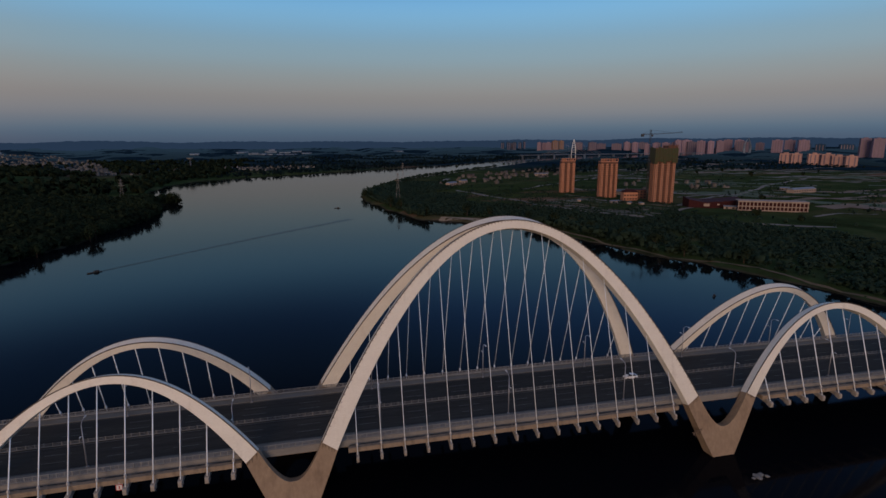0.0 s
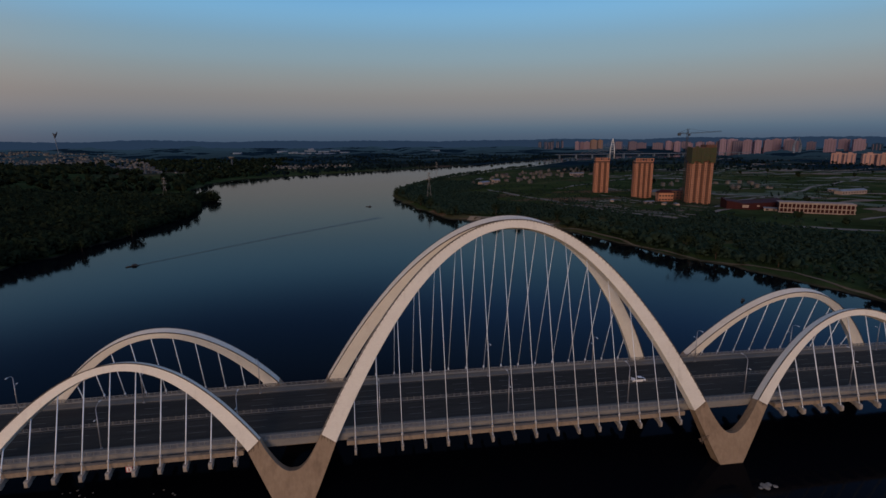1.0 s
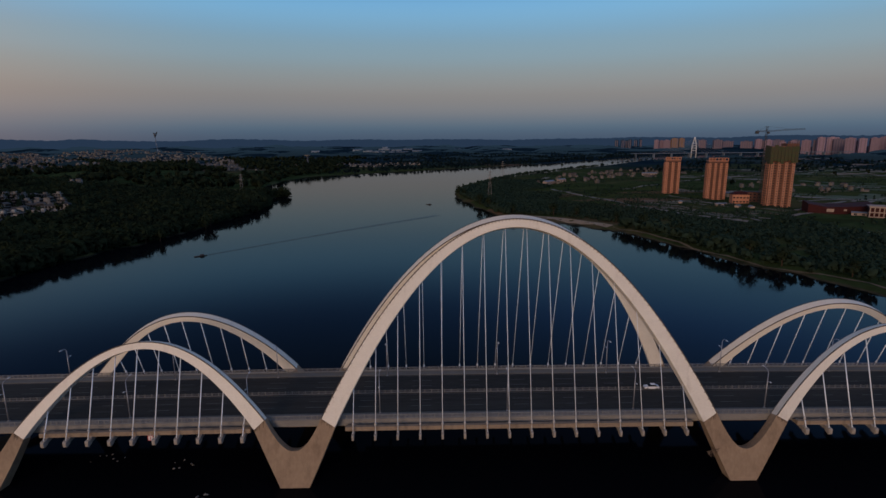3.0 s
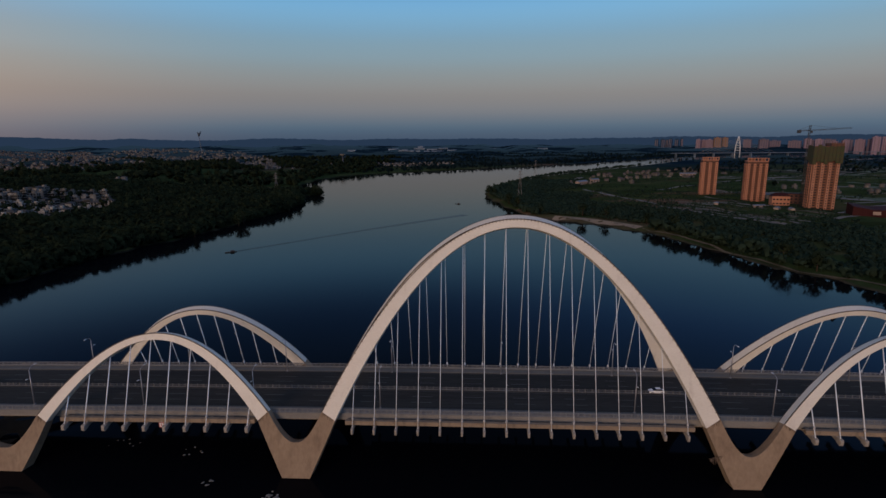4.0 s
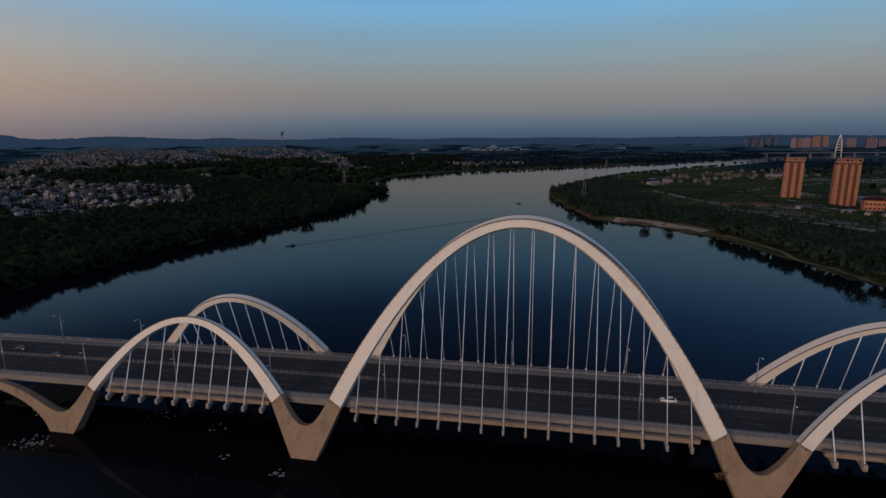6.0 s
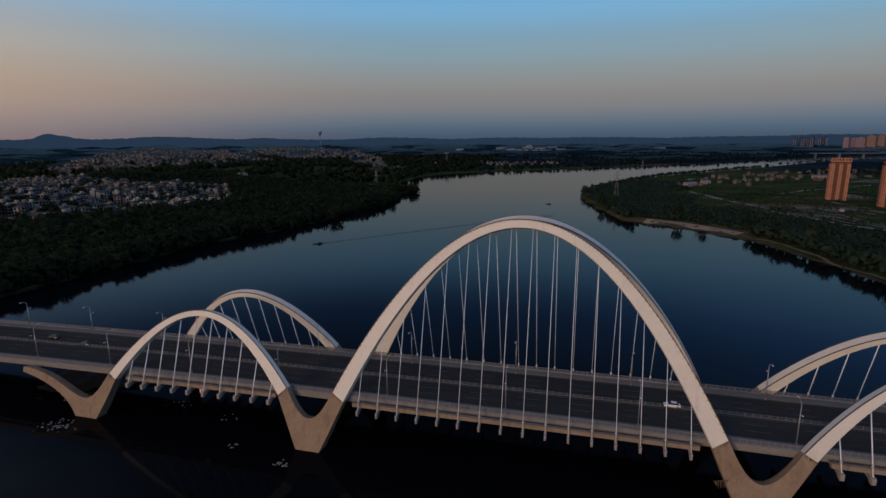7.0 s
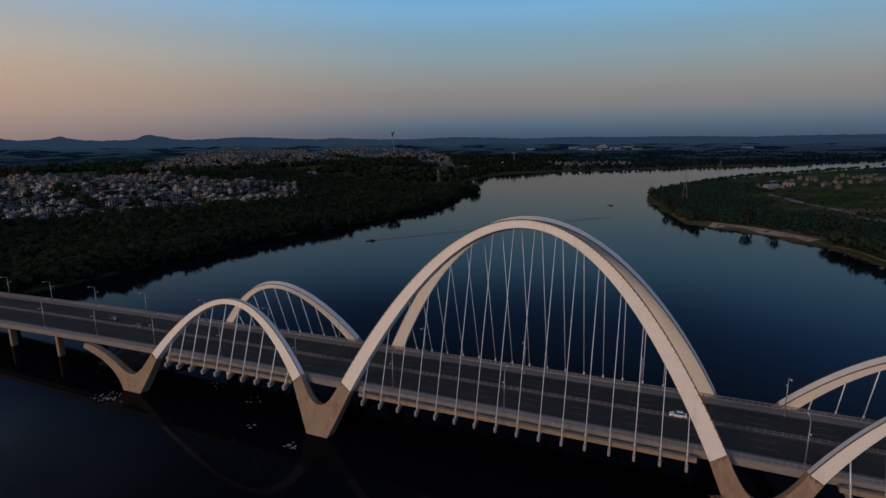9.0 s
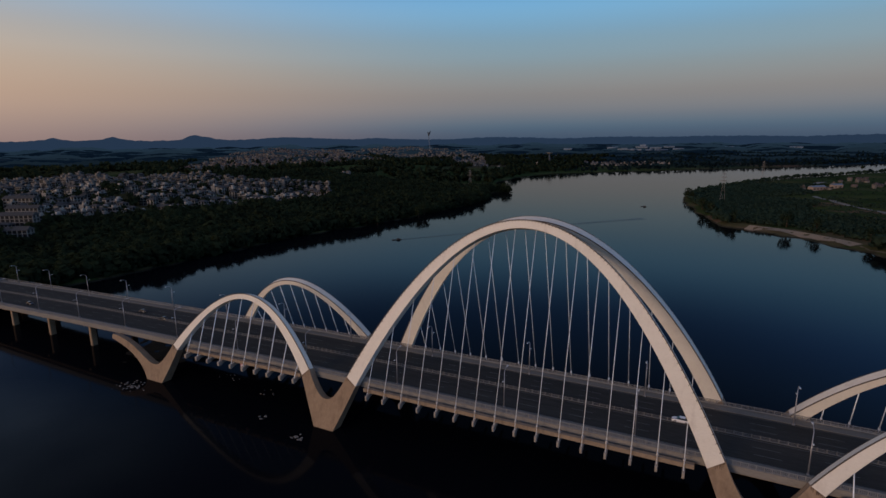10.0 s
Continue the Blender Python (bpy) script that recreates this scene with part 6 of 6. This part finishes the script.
# lawns and planted terraces between the riverside road and the towers
gr = random.Random(41)
for k in range(26):
    off, along = 8 + 8.5 * (k // 2) + gr.uniform(-2, 2), gr.uniform(-20, 60) + (k % 2) * 85
    ax, ay = 238 + 0.50 * along + 0.86 * off, 545 - 0.86 * along + 0.50 * off
    ln = gr.uniform(22, 60)
    if np.all(in_poly(np.array([ax, ax + 0.5 * ln]), np.array([ay, ay - 0.86 * ln]), GARDEN)):
        land_road("lawn", [(ax, ay), (ax + 0.25 * ln + 1, ay - 0.43 * ln), (ax + 0.5 * ln, ay - 0.86 * ln)], gr.uniform(2.0, 6.5), (CROP, CROP, PALEROAD, EARTH)[k % 4], "planted terrace strip in the gardens before the towers")
# the worn track along the eastern water's edge
TRACK = material("dry_trodden_grass", (0.125, 0.10, 0.068), (0.07, 0.06, 0.04), rough=0.95, scale=0.05, fine=8, spread=0.9)
shore = [Vector((float(p[0]), float(p[1]))) for p in RIVER if p[0] > 60 and 40 < p[1] < 480]
land_road("shore_track", [tuple(p + Vector((3.6, 3.0))) for p in shore if p.x > 150], 1.6, TRACK, "narrow bare track along the eastern water's edge")

# ---- pylons and poles ----
PYLON = material("dull_pylon_steel", (0.22, 0.20, 0.19), (0.16, 0.15, 0.14), rough=0.6, scale=1, fine=4)


def pylon(x, y, top, label):
    z = ground_z(x, y)
    e = thing("power_pylon", (x, y, z), label, "pylon", "power pylons")
    h = top - z
    bm = bmesh.new()
    lev = [(0, 3.0), (0.3, 2.1), (0.6, 1.2), (0.85, 0.7), (1.0, 0.25)]
    cs = [[Vector((i * w, j * w, t * h)) for i, j in ((-1, -1), (1, -1), (1, 1), (-1, 1))] for t, w in lev]
    for a, b in zip(cs, cs[1:]):
        for j in range(4):
            tube(bm, a[j], b[j], 0.16, n=4)
            tube(bm, a[j], b[(j + 1) % 4], 0.09, n=3)
    part("mast", bm, PYLON, e)
    for t, w in ((0.72, 4.5), (0.84, 3.6), (0.95, 2.6)):
        part("cross_arm", lattice(bmesh.new(), (-w, 0, t * h), (w, 0, t * h), 0.5, 6, 0.10), PYLON, e)
    return e


pylon(65, 676, 44, "grey lattice power pylon standing among trees on the eastern point")
pylon(-342, 752, 37, "grey lattice power pylon above the western wood")
pylon(150, 1180, 40, "grey lattice power pylon by the upper river")

FARWHITE = material("dull_white_sheeting", (0.16, 0.20, 0.26), (0.09, 0.12, 0.16), rough=0.8, scale=0.02, fine=10, island=0.4)
tank = thing("water_tower", (-425, 1600, ground_z(-425, 1600)), "pale concrete water tower with a flat round head", "water tower")
part("shaft", tube(bmesh.new(), (0, 0, -1), (0, 0, 33), 2.6, 2.2, 12), FARSTEEL, tank)
part("head", tube(bmesh.new(), (0, 0, 33), (0, 0, 38), 5.0, 11.0, 16), WALKWAY, tank)

spire_z = ground_z(-1660, 3110)
spire = thing("landmark_tower", (-1660, 3110, spire_z), "slender funnel-shaped landmark tower above the far village", "tower")
_bm = bmesh.new()
for (x0, z0, r0), (x1, z1, r1) in (((6, -2, 3.2), (2, 45 - spire_z, 2.6)), ((2, 45 - spire_z, 2.6), (-3, 85 - spire_z, 2.3)), ((-3, 85 - spire_z, 2.3), (-6, 117 - spire_z, 2.6))):
    tube(_bm, (x0, 0, z0), (x1, 0, z1), r0, r1, 10)
part("stem", _bm, FARWHITE, spire, "pale curved stem")
_bm = tube(bmesh.new(), (-6, 0, 116 - spire_z), (-3, 0, 138 - spire_z), 3.0, 10.5, 12)
tube(_bm, (3, 0, 136 - spire_z), (9, 0, 148 - spire_z), 4.0, 2.0, 8)
tube(_bm, (-10, 0, 136 - spire_z), (-14, 0, 143 - spire_z), 3.5, 1.5, 8)
part("funnel", _bm, FARSTEEL, spire, "dark flared head with two horns")

# ---- the far city ----
# evening haze is put into these colours: mauve and pale, faint blue farthest off
CITY = material("hazy_brick_blocks", (0.25, 0.175, 0.225), (0.19, 0.135, 0.175), rough=0.9, scale=0.01, fine=12, island=0.35)
CITYORANGE = material("hazy_orange_blocks", (0.25, 0.15, 0.09), (0.19, 0.115, 0.075), rough=0.9, scale=0.01, fine=12, island=0.3)
SLAB = material("orange_white_slabs", (0.46, 0.27, 0.225), (0.34, 0.195, 0.165), rough=0.9, scale=0.02, fine=12, island=0.2)
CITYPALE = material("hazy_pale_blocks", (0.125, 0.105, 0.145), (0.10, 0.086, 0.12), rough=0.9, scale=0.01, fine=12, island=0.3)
CITYFAR = material("haze_blue_blocks", (0.010, 0.042, 0.085), (0.008, 0.033, 0.070), rough=0.9, scale=0.01, fine=12, island=0.3)
CITYDARK = material("hazy_window_strips", (0.17, 0.12, 0.145), (0.13, 0.095, 0.115), rough=0.6, scale=0.02, fine=8)
_bm = box(bmesh.new(), -2.2, 2.2, -0.4, 0.0, 0.0, 1.0)
STRIP_ME = bpy.data.meshes.new("window_strip")
_bm.to_mesh(STRIP_ME)
_bm.free()


def city_block(az, dist, w, d, top, mat, label, group):
    """A far slab block with upright window strips. az: degrees east of north, from the bridge's south side."""
    a = math.radians(az)
    x, y = math.sin(a) * dist, math.cos(a) * dist - 145
    z = ground_z(x, y) - 3
    h = max(12.0, top - z)
    e = thing("city_block", (0, 0, 0), label, "apartment block", group)
    part("wall", box(bmesh.new(), -w / 2, w / 2, -d / 2, d / 2, 0, h), mat, e)
    part("roof_house", box(bmesh.new(), -w * 0.2, w * 0.15, -d * 0.3, d * 0.3, h, h + 4), mat, e)
    n = max(2, int(w // 13))
    for k in range(n):
        o = part_of("window_strip", STRIP_ME, CITYDARK, e)
        o.location = (-w / 2 + w * (k + 0.5) / n, -d / 2, 4)
        o.scale = (1, 1, h - 8)
    e.matrix_basis = pose(x, y, z, 0, 0, -az + (20 if int(az * 7) % 2 else -15))
    return e


cr = random.Random(31)


def city_row(az0, az1, dist, top, spread, mat, label, wide=(26, 52), gap=(0.3, 0.75)):
    az = az0
    while az < az1:
        w = cr.uniform(*wide)
        city_block(az, dist + cr.uniform(-150, 150), w, cr.uniform(16, 24), top + cr.uniform(-spread, spread), mat, label, "far city blocks")
        az += math.degrees(w / dist) + cr.uniform(*gap)


city_row(22.3, 23.6, 3950, 82, 4, CITY, "distant reddish high-rise block beyond the far bridge", gap=(0.05, 0.12))
city_row(23.9, 24.9, 3950, 90, 3, CITYORANGE, "distant orange high-rise block beyond the far bridge", (30, 40), (0.04, 0.08))
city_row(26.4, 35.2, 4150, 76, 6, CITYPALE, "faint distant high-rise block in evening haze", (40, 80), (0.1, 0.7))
city_row(31.0, 35.5, 3950, 76, 8, CITY, "distant reddish high-rise apartment block in evening haze", gap=(0.2, 0.8))
city_row(35.7, 41.7, 3950, 92, 5, CITY, "distant reddish high-rise apartment block in evening haze", (36, 64), (0.08, 0.35))
city_row(35.5, 44.0, 4000, 78, 8, CITYPALE, "faint distant high-rise block in evening haze", (40, 80), (0.2, 0.9))
city_row(44.0, 46.0, 3850, 93, 3, CITY, "distant brown high-rise apartment block in evening haze", (50, 66), (0.05, 0.2))
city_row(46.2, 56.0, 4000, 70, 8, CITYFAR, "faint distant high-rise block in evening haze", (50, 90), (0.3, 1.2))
city_row(50.2, 51.2, 3300, 96, 4, CITY, "distant brown high-rise apartment block in evening haze", (38, 50), (0.05, 0.1))
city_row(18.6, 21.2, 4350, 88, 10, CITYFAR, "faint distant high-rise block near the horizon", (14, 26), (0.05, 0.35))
for k, (az, w) in enumerate(((44.4, 40), (45.2, 30), (46.5, 42), (47.5, 36), (48.3, 40), (49.1, 34))):
    city_block(az, 2350 - 20 * k, w, 14, 43 - (k > 3) * 5, SLAB, "distant orange slab block with pale ends", "near city slabs")
# pale sail-shaped towers in the city
for az, h in ((41.6, 106), ):
    a = math.radians(az)
    x, y = math.sin(a) * 3600, math.cos(a) * 3600 - 145
    z = ground_z(x, y) - 3
    sail = thing("sail_tower", (x, y, z), "distant white sail-shaped tower in the city", "tower")
    for lean_, top_ in ((1, h), (-1, h - 6)):
        bm = bmesh.new()
        pts = [(lean_ * (16 + 9 * math.sin(math.pi * k / 8)) - lean_ * 14 * (k / 8) ** 2, 0, (top_ - z) * k / 8) for k in range(9)]
        for k in range(8):
            tube(bm, pts[k], pts[k + 1], 6.5 * (1 - (k / 8) ** 2) + 1.0, 6.5 * (1 - ((k + 1) / 8) ** 2) + 1.0, 8)
        part("shell", bm, FARWHITE, sail)

# the far cable bridge with its white pylon
fb_z = 21.0
far_bridge = thing("far_bridge", (1296, 2560, 0), "distant long bridge with one white pointed pylon", "bridge")
def in_far(ob):
    ob.parent = far_bridge
    ob.matrix_parent_inverse = Matrix.Translation(-far_bridge.location)
    return ob
_d = Vector((1.0, 0.12, 0)).normalized()
bm = bmesh.new()
_c = Vector((1296, 2560, fb_z))
_n = Vector((-_d.y, _d.x, 0))
_q = [bm.verts.new(_c + _d * s + _n * t + Vector((0, 0, z))) for z in (-2.5, 0) for s, t in ((-330, -11), (900, -11), (900, 11), (-330, 11))]
for f in ((0, 1, 5, 4), (1, 2, 6, 5), (2, 3, 7, 6), (3, 0, 4, 7), (4, 5, 6, 7), (3, 2, 1, 0)):
    bm.faces.new([_q[i] for i in f])
in_far(part("deck", bm, FARWHITE, None, "pale far bridge deck"))
for s in (-1, 1):
    bm = bmesh.new()
    pts = [Vector((s * w, 0, z)) for w, z in ((12, fb_z - 21), (12, fb_z + 8), (10.5, fb_z + 32), (6.5, fb_z + 54), (0.5, fb_z + 78))]
    for a, b in zip(pts, pts[1:]):
        tube(bm, _c * 1 + Vector((a.x, 0, a.z - fb_z)), _c + Vector((b.x, 0, b.z - fb_z)), 2.2, 2.0, 6)
    in_far(part("pylon_leg", bm, SIGNWHITE, None, "white curved pylon leg"))
for k in range(5):
    w = (12, 11, 10, 7.5, 5)[k]
    z = fb_z + (10, 22, 34, 46, 57)[k]
    in_far(part("cross_bar", box(bmesh.new(), 1296 - w, 1296 + w, 2559, 2561, z, z + 2), SIGNWHITE))
for k in range(12):
    s = (-1 if k % 2 else 1) * (55 + 28 * (k // 2))
    in_far(part("cable", tube(bmesh.new(), _c + Vector((0, 0, 34 + 7 * (k // 2))), _c + _d * s, 0.35, n=4), PALE))
for k in range(13):
    s = -310 + 95 * k
    p = _c + _d * s
    in_far(part("column", box(bmesh.new(), p.x - 2, p.x + 2, p.y - 8, p.y + 8, -4, fb_z - 2.6), FARWHITE))

# bright halls of a far factory
fr = random.Random(5)
HALLS = [(-8.2 + 5.6 * k / 17 + fr.uniform(-0.1, 0.1), fr.uniform(3450, 3850), fr.uniform(22, 75), fr.uniform(4, 9)) for k in range(18)] + [(-5.4, 3850, 26, 17), (-5.2, 3850, 20, 20), (-12.5, 3500, 50, 7), (-13.0, 2600, 26, 7), (-13.4, 2610, 16, 5), (-2.0, 3500, 60, 5), (2.2, 3800, 60, 5), (7.5, 4000, 70, 6)]
for az, dist, w, h in HALLS:
    a = math.radians(az)
    x, y = math.sin(a) * dist, math.cos(a) * dist - 145
    z = ground_z(x, y) - 2
    f = thing("factory_hall", (x, y, z), "distant long white factory hall on the plain", "factory", "far factory halls")
    part("wall", box(bmesh.new(), -w / 2, w / 2, -14, 14, 0, h + 2, 0.3), FARWHITE, f)
    bm = bmesh.new()
    _v = [bm.verts.new(p) for p in ((-w / 2 - 1, -15, h + 2), (w / 2 + 1, -15, h + 2), (w / 2 + 1, 15, h + 2), (-w / 2 - 1, 15, h + 2), (-w / 2, 0, h + 5), (w / 2, 0, h + 5))]
    for q4 in ((0, 1, 5, 4), (2, 3, 4, 5), (1, 2, 5), (3, 0, 4)):
        bm.faces.new([_v[i] for i in q4])
    part("roof", bm, FARWHITE, f)

# long blocks at the village's near end
for x, y, yaw, st in ((-474, 92, 34, 3), (-503, 112, 34, 4), (-548, 140, 30, 4), (-590, 158, 30, 4)):
    e = house(30, 10, st, 0.0, "long dull terraced village block with rows of dark windows", False, DULLPLASTER)
    e.matrix_basis = pose(x, y, ground_z(x, y), 0, 0, yaw)

# long white sheds in the eastern fields
def shed(x, y, yaw, length, wide, h, label):
    e = thing("shed", (0, 0, 0), label, "shed", "field sheds")
    part("wall", box(bmesh.new(), -length / 2, length / 2, -wide / 2, wide / 2, -1, h, 0.05), PALE, e)
    bm = bmesh.new()
    v = [bm.verts.new(p) for p in ((-length / 2 - 0.5, -wide / 2 - 0.5, h), (length / 2 + 0.5, -wide / 2 - 0.5, h), (length / 2 + 0.5, wide / 2 + 0.5, h), (-length / 2 - 0.5, wide / 2 + 0.5, h), (-length / 2 - 0.5, 0, h + 0.22 * wide), (length / 2 + 0.5, 0, h + 0.22 * wide))]
    for f in ((0, 1, 5, 4), (2, 3, 4, 5), (1, 2, 5), (3, 0, 4), (3, 2, 1, 0)):
        bm.faces.new([v[i] for i in f])
    part("roof", bm, FARWHITE, e, "white sheet roof")
    n = int(length // 6)
    for k in range(n):
        part_of("window", TOWER_PANE, PANE, e).location = (-length / 2 + length * (k + 0.5) / n, -wide / 2 - 0.02, h * 0.5)
    at_ground(e, x, y, yaw)


shed(714, 580, 12, 58, 12, 5, "long white low shed among green fields")
shed(730, 628, -40, 14, 8, 4, "short white shed among green fields")
shed(441, 421, -40, 14, 6, 3, "small pale hut beside the pavilion")
shed(505, 1153, -8, 34, 10, 5, "long pale shed near the upper river bank")
shed(205, 900, 40, 26, 10, 6, "white shed by the lane to the water")
shed(233, 915, 30, 16, 9, 6, "white shed by the lane to the water")
for k, (x, y) in enumerate(((336, 515), (345, 520), (352, 500), (303, 548), (362, 488))):
    shed(x, y, 20 * k, 7, 5, 2.6, "small white site hut by the gardens")
